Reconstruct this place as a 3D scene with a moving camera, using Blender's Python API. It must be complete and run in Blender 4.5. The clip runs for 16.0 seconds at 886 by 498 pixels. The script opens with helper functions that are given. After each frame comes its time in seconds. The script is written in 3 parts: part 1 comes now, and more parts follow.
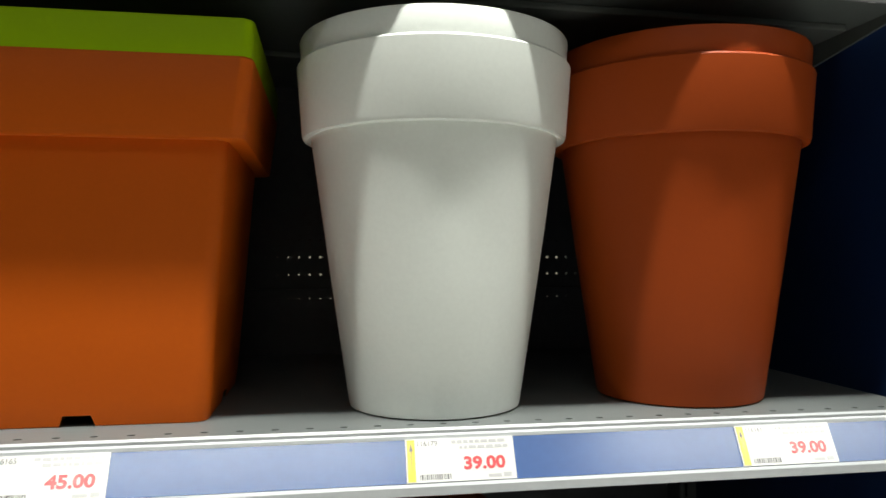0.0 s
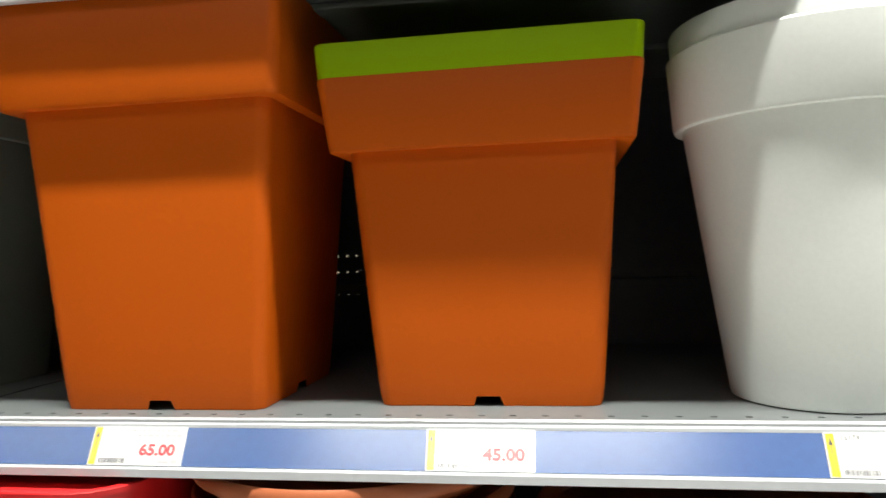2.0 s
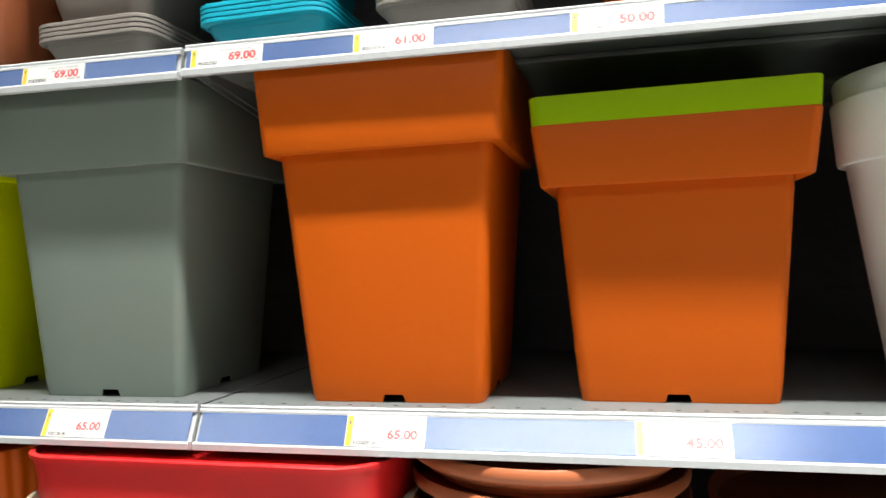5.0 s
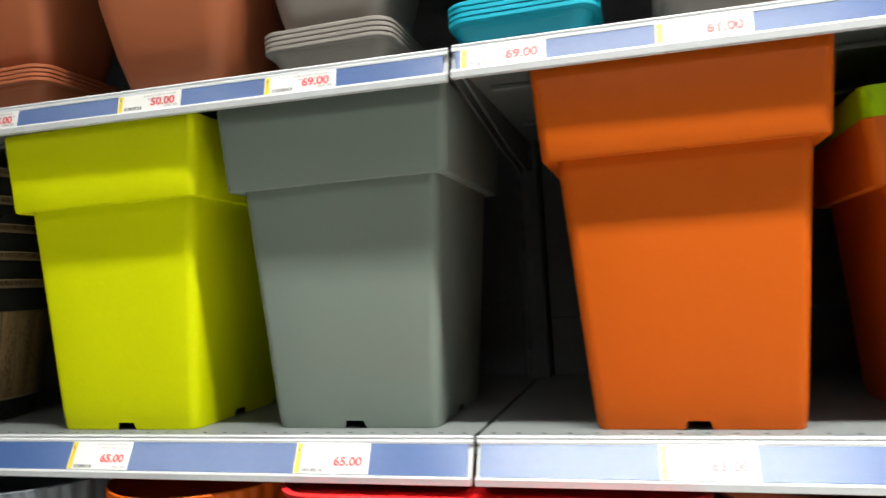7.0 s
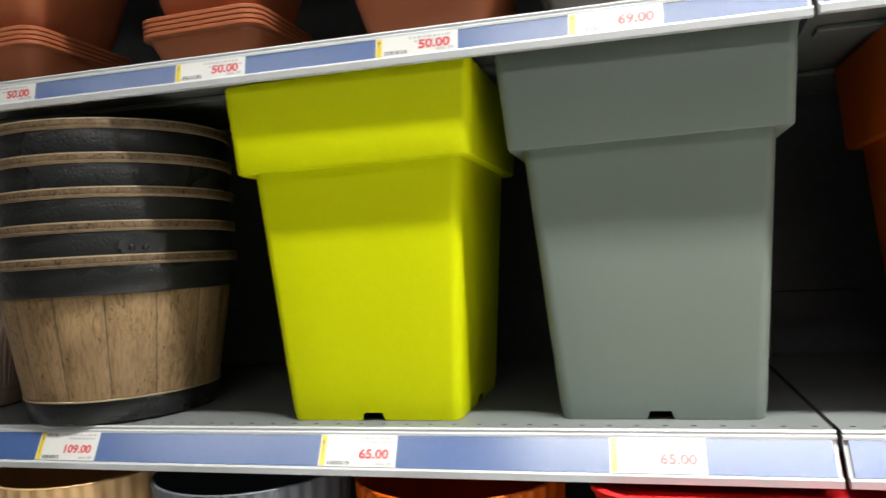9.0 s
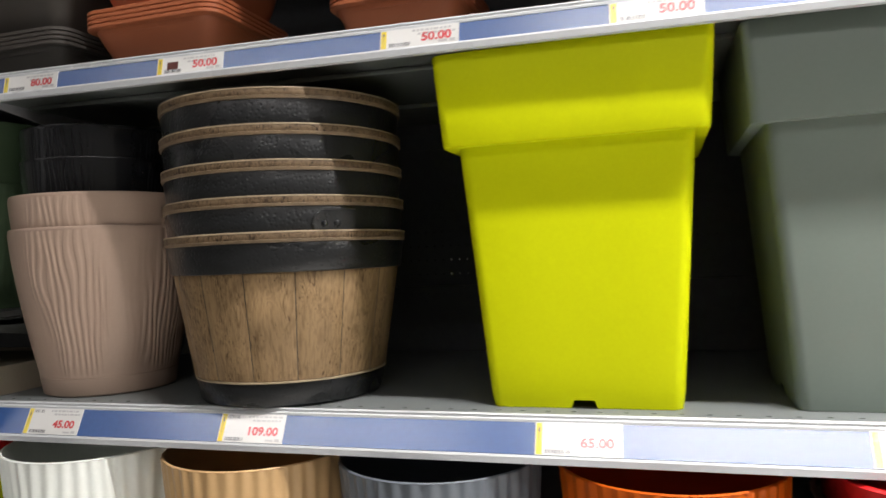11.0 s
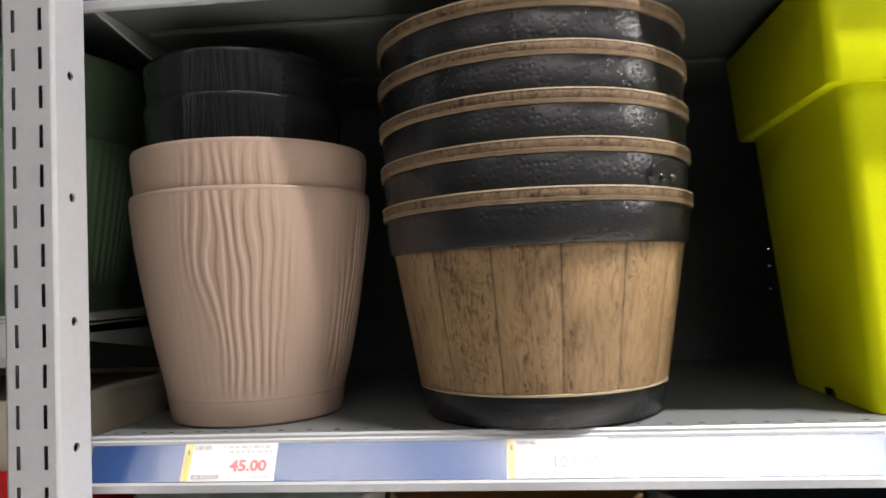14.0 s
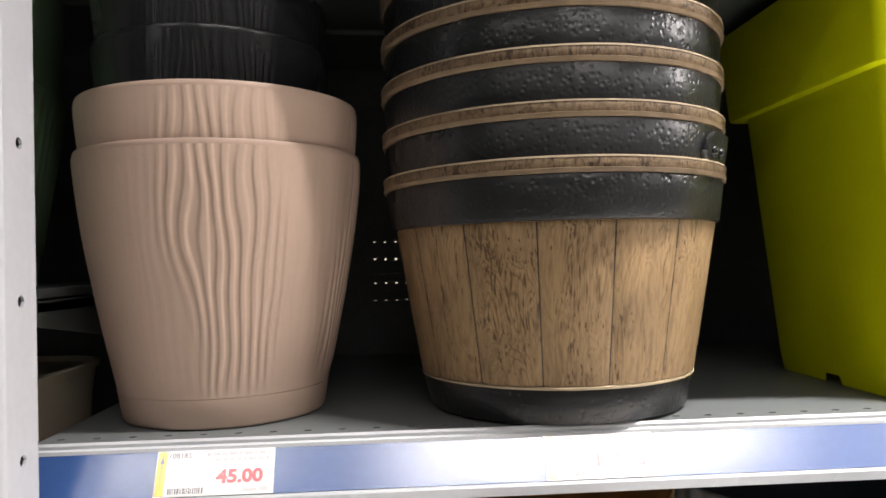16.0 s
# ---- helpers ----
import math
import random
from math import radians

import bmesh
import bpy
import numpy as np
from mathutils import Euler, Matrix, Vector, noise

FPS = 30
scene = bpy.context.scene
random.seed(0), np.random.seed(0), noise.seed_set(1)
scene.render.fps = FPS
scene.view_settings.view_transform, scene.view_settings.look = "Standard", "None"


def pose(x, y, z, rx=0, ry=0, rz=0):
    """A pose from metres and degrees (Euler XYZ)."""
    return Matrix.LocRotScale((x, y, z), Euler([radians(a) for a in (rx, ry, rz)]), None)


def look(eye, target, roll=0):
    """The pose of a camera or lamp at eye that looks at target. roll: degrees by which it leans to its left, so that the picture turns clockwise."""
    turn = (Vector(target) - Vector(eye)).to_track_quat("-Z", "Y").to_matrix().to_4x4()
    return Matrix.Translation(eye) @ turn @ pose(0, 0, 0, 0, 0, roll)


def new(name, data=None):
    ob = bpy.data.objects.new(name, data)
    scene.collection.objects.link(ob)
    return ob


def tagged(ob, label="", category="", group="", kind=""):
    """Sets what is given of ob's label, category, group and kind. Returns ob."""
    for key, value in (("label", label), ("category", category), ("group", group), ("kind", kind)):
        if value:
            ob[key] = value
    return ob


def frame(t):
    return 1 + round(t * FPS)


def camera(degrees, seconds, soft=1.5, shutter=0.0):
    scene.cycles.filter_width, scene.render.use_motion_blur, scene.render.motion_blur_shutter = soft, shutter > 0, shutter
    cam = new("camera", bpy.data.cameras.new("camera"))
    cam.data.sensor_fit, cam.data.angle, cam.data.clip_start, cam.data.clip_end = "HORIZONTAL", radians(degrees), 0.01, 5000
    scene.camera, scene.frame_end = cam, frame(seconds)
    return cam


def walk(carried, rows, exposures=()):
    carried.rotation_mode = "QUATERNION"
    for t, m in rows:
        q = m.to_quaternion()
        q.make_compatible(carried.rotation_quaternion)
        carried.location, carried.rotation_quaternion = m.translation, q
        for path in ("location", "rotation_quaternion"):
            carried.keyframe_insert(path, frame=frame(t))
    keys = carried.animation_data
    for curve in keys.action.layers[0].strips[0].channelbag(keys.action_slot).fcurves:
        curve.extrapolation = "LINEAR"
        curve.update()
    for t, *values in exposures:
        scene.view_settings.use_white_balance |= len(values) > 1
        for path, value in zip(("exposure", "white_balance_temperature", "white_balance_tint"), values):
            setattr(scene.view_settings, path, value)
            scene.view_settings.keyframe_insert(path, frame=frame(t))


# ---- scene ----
cam = camera(63.4, 16.0, shutter=0.4)
PATH = [
    (0, (0.718, -0.557, 1.231), (1.036, 1.417, 1.265), -0.1),
    (0.5, (0.701, -0.557, 1.227), (0.951, 1.427, 1.274), -0.3),
    (1, (0.678, -0.558, 1.221), (0.75, 1.44, 1.267), -1.1),
    (1.5, (0.63, -0.569, 1.235), (0.481, 1.425, 1.202), -1.5),
    (2, (0.588, -0.579, 1.236), (0.267, 1.395, 1.249), -1.8),
    (2.5, (0.57, -0.601, 1.234), (0.184, 1.361, 1.271), -0.3),
    (3, (0.58, -0.636, 1.243), (0.092, 1.304, 1.28), -0.2),
    (3.5, (0.615, -0.678, 1.239), (0.033, 1.235, 1.264), -0.5),
    (3.7, (0.618, -0.695, 1.241), (0.003, 1.209, 1.257), -0.6),
    (5.8, (0.333, -0.754, 1.259), (-0.076, 1.202, 1.316), -2.3),
    (6, (0.305, -0.766, 1.252), (-0.101, 1.191, 1.322), -2.2),
    (6.5, (0.25, -0.763, 1.259), (-0.236, 1.176, 1.308), -2.3),
    (7, (0.185, -0.727, 1.258), (-0.365, 1.193, 1.358), -3.3),
    (7.5, (0.084, -0.686, 1.266), (-0.524, 1.215, 1.388), -4.1),
    (8, (0.006, -0.682, 1.264), (-0.655, 1.203, 1.356), -2.9),
    (8.5, (-0.079, -0.689, 1.273), (-0.643, 1.229, 1.31), -3.3),
    (9, (-0.161, -0.712, 1.278), (-0.691, 1.217, 1.296), -3.4),
    (9.5, (-0.223, -0.741, 1.275), (-0.772, 1.182, 1.302), -3.1),
    (10, (-0.259, -0.763, 1.278), (-0.807, 1.161, 1.29), -2.8),
    (10.2, (-0.27, -0.764, 1.279), (-0.862, 1.146, 1.293), -2.4),
    (12.3, (-0.62, -0.66, 1.236), (-1.079, 1.286, 1.269), -2.9),
    (12.5, (-0.653, -0.664, 1.232), (-1.047, 1.297, 1.288), -2.9),
    (13, (-0.719, -0.681, 1.213), (-0.979, 1.3, 1.31), -1.2),
    (13.5, (-0.771, -0.678, 1.221), (-0.977, 1.31, 1.299), -0.6),
    (14, (-0.845, -0.621, 1.228), (-1.077, 1.363, 1.322), -2.4),
    (14.5, (-0.897, -0.562, 1.225), (-1.171, 1.417, 1.316), -1.2),
    (15, (-0.939, -0.538, 1.221), (-1.084, 1.457, 1.267), -0.4),
    (15.5, (-0.981, -0.54, 1.23), (-0.95, 1.459, 1.246), -1.6),
    (16, (-0.976, -0.546, 1.228), (-0.851, 1.45, 1.263), -1.4),
]
EXPOSURES = ((0, -0.95, 6500, 7), (1.0, -0.86, 6500, 9), (2.0, -0.52, 6500, 10), (3.0, -0.2, 6500, 10), (3.7, -0.18, 6500, 10), (6.0, -0.14, 6500, 10),
             (8.0, -0.1, 6500, 11), (10.0, -0.08, 6500, 14), (12.5, 0.32, 6500, 19), (14.0, 0.56, 6500, 19), (16.0, 0.72, 6500, 19))
walk(cam, [(t, look(eye, aim, lean)) for t, eye, aim, lean in PATH], EXPOSURES)

# ---- light and exposure ----
world = bpy.data.worlds.new("store_world")
scene.world = world
world.use_nodes = True
world.node_tree.nodes["Background"].inputs[0].default_value = (0.9, 0.95, 1.0, 1)
world.node_tree.nodes["Background"].inputs[1].default_value = 0.0

LAMP_Z = 3.55
LAMP_X = (-2.8, 0.15, 3.6)
LAMP_ROWS = ((-0.57, 96.0, (0.85,)), (-0.57, 110.0, (4.3,)), (-3.1, 32.0, LAMP_X[2:]), (-3.1, 30.0, LAMP_X[1:2]), (-3.1, 11.0, LAMP_X[:1]), (-5.6, 10.0, LAMP_X[1:]), (2.0, 60.0, LAMP_X))
for row_y, watts, row_x in LAMP_ROWS:
    for lamp_x in row_x:
        data = bpy.data.lights.new("tube_light", "AREA")
        data.shape, data.size, data.size_y, data.energy = "RECTANGLE", 2.3, 0.09, watts
        data.spread = radians(82 if (row_y, lamp_x) == (-0.57, 0.85) else 180)  # louvres on the lamp over the shelf
        data.color = (1.0, 0.99, 0.92)
        ob = new("tube_light", data)
        ob.matrix_world = pose(lamp_x, row_y, LAMP_Z, 0, 0, 0)


# ---- materials ----
def nodes_of(name):
    mat = bpy.data.materials.new(name)
    mat.use_nodes = True
    tree = mat.node_tree
    return mat, tree, tree.nodes["Principled BSDF"]


def surface(name, colour, rough=0.5, metal=0.0, vary=0.08, grain=60.0, bump=0.02, stretch=(1, 1, 1), coat=0.0, coat_rough=0.1,
            blotch=4.0, spec=0.5, bump_size=0.002, coat_ior=1.5):
    """A surface whose colour and gloss vary at two scales, with a fine relief."""
    mat, tree, shader = nodes_of(name)
    n, link = tree.nodes, tree.links.new
    place = n.new("ShaderNodeTexCoord")
    info = n.new("ShaderNodeObjectInfo")
    shift = n.new("ShaderNodeVectorMath")
    shift.operation = "MULTIPLY_ADD"
    link(info.outputs["Random"], shift.inputs[0])
    shift.inputs[1].default_value = (7.0, 5.0, 3.0)
    link(place.outputs["Object"], shift.inputs[2])
    scaled = n.new("ShaderNodeMapping")
    scaled.inputs["Scale"].default_value = stretch
    link(shift.outputs[0], scaled.inputs[0])
    fine, wide = n.new("ShaderNodeTexNoise"), n.new("ShaderNodeTexNoise")
    fine.inputs["Scale"].default_value, fine.inputs["Detail"].default_value = grain, 5
    wide.inputs["Scale"].default_value, wide.inputs["Detail"].default_value = blotch, 3
    link(scaled.outputs[0], fine.inputs[0])
    link(shift.outputs[0], wide.inputs[0])
    both = n.new("ShaderNodeMath")
    both.operation = "ADD"
    link(fine.outputs[0], both.inputs[0])
    link(wide.outputs[0], both.inputs[1])
    span = n.new("ShaderNodeMapRange")
    span.inputs["From Min"].default_value, span.inputs["From Max"].default_value = 0.6, 1.4
    span.inputs["To Min"].default_value, span.inputs["To Max"].default_value = 1 - vary, 1 + vary
    link(both.outputs[0], span.inputs[0])
    tint = n.new("ShaderNodeVectorMath")
    tint.operation = "SCALE"
    tint.inputs[0].default_value = colour
    link(span.outputs[0], tint.inputs["Scale"])
    link(tint.outputs[0], shader.inputs["Base Color"])
    gloss = n.new("ShaderNodeMapRange")
    gloss.inputs["From Min"].default_value, gloss.inputs["From Max"].default_value = 0.3, 0.7
    gloss.inputs["To Min"].default_value, gloss.inputs["To Max"].default_value = max(rough - 0.06, 0.02), rough + 0.06
    link(wide.outputs[0], gloss.inputs[0])
    link(gloss.outputs[0], shader.inputs["Roughness"])
    shader.inputs["Metallic"].default_value = metal
    shader.inputs["Specular IOR Level"].default_value = spec
    shader.inputs["Coat Weight"].default_value, shader.inputs["Coat Roughness"].default_value = coat, coat_rough
    shader.inputs["Coat IOR"].default_value = coat_ior
    if bump:
        relief = n.new("ShaderNodeBump")
        relief.inputs["Strength"].default_value, relief.inputs["Distance"].default_value = bump, bump_size
        link(fine.outputs[0], relief.inputs["Height"])
        link(relief.outputs[0], shader.inputs["Normal"])
    return mat


def plastic(name, colour, rough=0.42, vary=0.03, spec=0.4):
    return surface(name, colour, rough, vary=vary, grain=260.0, bump=0.035, blotch=6.0, spec=spec, bump_size=0.001)


def hammered_metal(name, colour):
    """Black paint with pits and dents."""
    mat = surface(name, colour, 0.28, vary=0.12, grain=90, bump=0.25, spec=0.42)
    tree = mat.node_tree
    n, link = tree.nodes, tree.links.new
    place, pits = n.new("ShaderNodeTexCoord"), n.new("ShaderNodeTexVoronoi")
    pits.inputs["Scale"].default_value = 190
    link(place.outputs["Object"], pits.inputs["Vector"])
    cut = n.new("ShaderNodeMapRange")
    cut.inputs["From Min"].default_value, cut.inputs["From Max"].default_value = 0.0, 0.45
    link(pits.outputs["Distance"], cut.inputs[0])
    dents = n.new("ShaderNodeTexNoise")
    dents.inputs["Scale"].default_value = 85
    link(place.outputs["Object"], dents.inputs["Vector"])
    total = n.new("ShaderNodeMath")
    total.operation = "MULTIPLY_ADD"
    link(dents.outputs[0], total.inputs[0])
    total.inputs[1].default_value = 1.6
    link(cut.outputs[0], total.inputs[2])
    relief = n.new("ShaderNodeBump")
    relief.inputs["Strength"].default_value, relief.inputs["Distance"].default_value = 0.30, 0.0012
    link(total.outputs[0], relief.inputs["Height"])
    link(relief.outputs[0], n["Principled BSDF"].inputs["Normal"])
    return mat


def oak(name, light, dark, along=7.0, across=70.0, pore=(620.0, 620.0, 34.0)):
    """Moulded oak: long grain, cathedral figure and dark pores, different on every stave."""
    mat, tree, shader = nodes_of(name)
    n, link = tree.nodes, tree.links.new
    place, info = n.new("ShaderNodeTexCoord"), n.new("ShaderNodeObjectInfo")
    shift = n.new("ShaderNodeVectorMath")
    shift.operation = "MULTIPLY_ADD"
    link(info.outputs["Random"], shift.inputs[0])
    shift.inputs[1].default_value = (9.0, 4.0, 13.0)
    link(place.outputs["Object"], shift.inputs[2])
    streak, figure, stain = n.new("ShaderNodeTexNoise"), n.new("ShaderNodeTexNoise"), n.new("ShaderNodeTexNoise")
    for tex, scale, size, detail, warp in ((streak, (across, across, along), 4.5, 6, 0.4), (figure, (16, 16, 4), 1.5, 1.5, 1.2), (stain, (1, 1, 1), 16, 4, 0.5)):
        mapped = n.new("ShaderNodeMapping")
        mapped.inputs["Scale"].default_value = scale
        link(shift.outputs[0], mapped.inputs[0])
        link(mapped.outputs[0], tex.inputs[0])
        tex.inputs["Scale"].default_value, tex.inputs["Detail"].default_value, tex.inputs["Distortion"].default_value = size, detail, warp
    rings = n.new("ShaderNodeMath")
    rings.operation = "MULTIPLY"
    link(figure.outputs[0], rings.inputs[0])
    rings.inputs[1].default_value = 15.0
    wave = n.new("ShaderNodeMath")
    wave.operation = "PINGPONG"
    wave.inputs[1].default_value = 0.5
    link(rings.outputs[0], wave.inputs[0])
    mixed = n.new("ShaderNodeMath")
    mixed.operation = "MULTIPLY_ADD"
    link(wave.outputs[0], mixed.inputs[0])
    mixed.inputs[1].default_value = 0.34
    link(streak.outputs[0], mixed.inputs[2])
    ramp = n.new("ShaderNodeValToRGB")
    ramp.color_ramp.elements[0].position, ramp.color_ramp.elements[1].position = 0.34, 0.66
    ramp.color_ramp.elements[0].color, ramp.color_ramp.elements[1].color = (*dark, 1), (*light, 1)
    link(mixed.outputs[0], ramp.inputs[0])
    shade = n.new("ShaderNodeMapRange")
    shade.inputs["From Min"].default_value, shade.inputs["From Max"].default_value = 0.3, 0.7
    shade.inputs["To Min"].default_value, shade.inputs["To Max"].default_value = 0.82, 1.12
    link(stain.outputs[0], shade.inputs[0])
    tint = n.new("ShaderNodeVectorMath")
    tint.operation = "SCALE"
    link(ramp.outputs[0], tint.inputs[0])
    link(shade.outputs[0], tint.inputs["Scale"])
    # dark pores: thin short lines that lean where the figure drifts, crowded in some strips
    drift = n.new("ShaderNodeTexNoise")
    drift.inputs["Scale"].default_value, drift.inputs["Detail"].default_value = 13.0, 1.0
    link(shift.outputs[0], drift.inputs[0])
    bent = n.new("ShaderNodeVectorMath")
    bent.operation = "MULTIPLY_ADD"
    link(drift.outputs["Color"], bent.inputs[0])
    bent.inputs[1].default_value = (0.022, 0.022, 0.01)
    link(shift.outputs[0], bent.inputs[2])
    lined, pores, crowd = n.new("ShaderNodeMapping"), n.new("ShaderNodeTexNoise"), n.new("ShaderNodeTexNoise")
    lined.inputs["Scale"].default_value = pore
    link(bent.outputs[0], lined.inputs[0])
    link(lined.outputs[0], pores.inputs[0])
    pores.inputs["Scale"].default_value, pores.inputs["Detail"].default_value = 1.0, 1.0
    strips = n.new("ShaderNodeMapping")
    strips.inputs["Scale"].default_value = (38.0, 38.0, 7.0)
    link(bent.outputs[0], strips.inputs[0])
    link(strips.outputs[0], crowd.inputs[0])
    crowd.inputs["Scale"].default_value, crowd.inputs["Detail"].default_value = 1.0, 1.0
    depth = n.new("ShaderNodeMath")
    depth.operation = "MULTIPLY_ADD"
    link(crowd.outputs[0], depth.inputs[0])
    depth.inputs[1].default_value = 0.55
    link(pores.outputs[0], depth.inputs[2])
    line = n.new("ShaderNodeMapRange")
    line.inputs["From Min"].default_value, line.inputs["From Max"].default_value = 0.90, 0.985
    link(depth.outputs[0], line.inputs[0])
    # long growth lines that close into arches, stronger in some strips
    growth, contour, edge_line = n.new("ShaderNodeMath"), n.new("ShaderNodeMath"), n.new("ShaderNodeMapRange")
    growth.operation, contour.operation = "MULTIPLY", "PINGPONG"
    long_scale, years = n.new("ShaderNodeMapping"), n.new("ShaderNodeTexNoise")
    long_scale.inputs["Scale"].default_value = (36.0, 36.0, 2.4)
    link(bent.outputs[0], long_scale.inputs[0])
    link(long_scale.outputs[0], years.inputs[0])
    years.inputs["Scale"].default_value, years.inputs["Detail"].default_value, years.inputs["Distortion"].default_value = 1.0, 1.0, 0.3
    link(years.outputs[0], growth.inputs[0])
    growth.inputs[1].default_value, contour.inputs[1].default_value = 42.0, 0.5
    link(growth.outputs[0], contour.inputs[0])
    edge_line.inputs["From Min"].default_value, edge_line.inputs["From Max"].default_value = 0.02, 0.17
    edge_line.inputs["To Min"].default_value, edge_line.inputs["To Max"].default_value = 0.68, 0.0
    link(contour.outputs[0], edge_line.inputs[0])
    broken = n.new("ShaderNodeMapRange")
    broken.inputs["From Min"].default_value, broken.inputs["From Max"].default_value = 0.38, 0.6
    link(crowd.outputs[0], broken.inputs[0])
    grown, either = n.new("ShaderNodeMath"), n.new("ShaderNodeMath")
    grown.operation, either.operation = "MULTIPLY", "MAXIMUM"
    link(edge_line.outputs[0], grown.inputs[0])
    link(broken.outputs[0], grown.inputs[1])
    link(grown.outputs[0], either.inputs[0])
    link(line.outputs[0], either.inputs[1])
    inked = n.new("ShaderNodeMix")
    inked.data_type = "RGBA"
    link(either.outputs[0], inked.inputs[0])
    link(tint.outputs[0], inked.inputs[6])
    inked.inputs[7].default_value = (dark[0] * 0.5, dark[1] * 0.46, dark[2] * 0.42, 1)
    link(inked.outputs[2], shader.inputs["Base Color"])
    shader.inputs["Roughness"].default_value = 0.5
    shader.inputs["Specular IOR Level"].default_value = 0.35
    relief = n.new("ShaderNodeBump")
    relief.inputs["Strength"].default_value, relief.inputs["Distance"].default_value = 0.35, 0.0012
    link(mixed.outputs[0], relief.inputs["Height"])
    link(relief.outputs[0], shader.inputs["Normal"])
    return mat


ORANGE = plastic("orange_plastic", (0.56, 0.098, 0.003), 0.47, spec=0.2)
LIME = plastic("lime_plastic", (0.66, 0.72, 0.0005), 0.5, spec=0.12)
LEAF_GREEN = plastic("leaf_green_plastic", (0.29, 0.47, 0.0002), 0.5, spec=0.12)
GREY = plastic("grey_plastic", (0.190, 0.232, 0.204))
WHITE = plastic("white_plastic", (0.86, 0.90, 0.86), 0.36)
TERRACOTTA = plastic("terracotta_plastic", (0.36, 0.056, 0.006), 0.5, spec=0.2)
CLAY = plastic("clay_plastic", (0.42, 0.125, 0.052))
TAUPE = plastic("taupe_plastic", (0.435, 0.318, 0.25))
BLACK = plastic("black_plastic", (0.013, 0.014, 0.016), 0.22, spec=0.5)
STONE = plastic("stone_grey_plastic", (0.25, 0.225, 0.205))
TURQUOISE = plastic("turquoise_plastic", (0.004, 0.36, 0.50))
TAN = plastic("tan_plastic", (0.56, 0.36, 0.17))
SLATE = plastic("slate_plastic", (0.13, 0.15, 0.175))
RED = plastic("red_plastic", (0.58, 0.012, 0.014))
CREAM = plastic("cream_plastic", (0.58, 0.53, 0.42))
SAGE = plastic("sage_plastic", (0.125, 0.205, 0.115))
DARK_TRAY = plastic("dark_grey_plastic", (0.07, 0.062, 0.055))
STEEL = surface("light_grey_steel", (0.13, 0.141, 0.141), 0.36, vary=0.05, grain=300, bump=0.03, spec=0.5)
UPRIGHT_PAINT = surface("pale_grey_paint", (0.46, 0.47, 0.495), 0.42, vary=0.06, grain=150, bump=0.05)
DARK_STEEL = surface("dark_steel", (0.115, 0.122, 0.135), 0.36, vary=0.15, grain=80, bump=0.05)
UNDER_STEEL = surface("grey_green_steel", (0.13, 0.145, 0.138), 0.45, vary=0.1, grain=80, bump=0.05)
RAIL = surface("rail_plastic", (0.49, 0.51, 0.53), 0.3, vary=0.04, grain=200, bump=0.02)
INSERT = surface("blue_rail_insert", (0.034, 0.098, 0.30), 0.34, vary=0.10, grain=140, bump=0.03, coat=1.0, coat_rough=0.22, blotch=9, coat_ior=2.6)
CARD = surface("label_card", (0.76, 0.76, 0.74), 0.45, vary=0.02, grain=300, bump=0.02, coat=1.0, coat_rough=0.22, coat_ior=2.6)
YELLOW = surface("label_yellow", (0.75, 0.58, 0.01), 0.45, vary=0.03, bump=0, coat=1.0, coat_rough=0.22, coat_ior=2.6)
INK_RED = surface("red_ink", (0.68, 0.06, 0.07), 0.5, vary=0.03, bump=0, coat=1.0, coat_rough=0.22, coat_ior=2.6)
BROWN_INK = surface("brown_ink", (0.10, 0.03, 0.025), 0.5, vary=0.05, bump=0)
INK = surface("black_ink", (0.06, 0.06, 0.07), 0.5, vary=0.03, bump=0, coat=1.0, coat_rough=0.22, coat_ior=2.6)
INK_GREY = surface("grey_ink", (0.50, 0.50, 0.51), 0.5, vary=0.03, bump=0, coat=1.0, coat_rough=0.22, coat_ior=2.6)
BLUE_PANEL = surface("blue_panel_paint", (0.006, 0.022, 0.082), 0.4, vary=0.08, grain=120, bump=0.04)
HOOP = hammered_metal("hammered_black_band", (0.015, 0.016, 0.017))
OAK = oak("moulded_oak", (0.315, 0.208, 0.105), (0.19, 0.118, 0.057), 4.5, 60.0)
OAK_RIM = oak("moulded_oak_rim", (0.18, 0.122, 0.07), (0.075, 0.046, 0.024), 50.0, 50.0, (330.0, 330.0, 140.0))
WORN = surface("worn_edge", (0.35, 0.275, 0.18), 0.5, vary=0.3, grain=90, bump=0.1)
WORN_DARK = surface("worn_edge_brown", (0.20, 0.142, 0.085), 0.5, vary=0.4, grain=70, bump=0.1)
FLOOR = surface("floor_tile_vinyl", (0.58, 0.57, 0.54), 0.25, vary=0.06, grain=30, bump=0.02, blotch=1.5)
CEILING = surface("ceiling_paint", (0.55, 0.56, 0.57), 0.8, vary=0.05, grain=20, bump=0.05, blotch=0.8)
WALL = surface("wall_paint", (0.45, 0.45, 0.44), 0.7, vary=0.06, grain=20, bump=0.05, blotch=0.8)
# near-black, for the unseen light blockers behind the back panels
DARK_BLOCK = surface("dark_block", (0.04, 0.045, 0.04), 0.7, vary=0.2, grain=30, bump=0.1)
STOCK = surface("mixed_stock", (0.12, 0.115, 0.105), 0.7, vary=0.3, grain=14, bump=0.1, blotch=3.0)
LAMP_BODY = surface("lamp_housing", (0.7, 0.7, 0.7), 0.4, vary=0.03, bump=0)


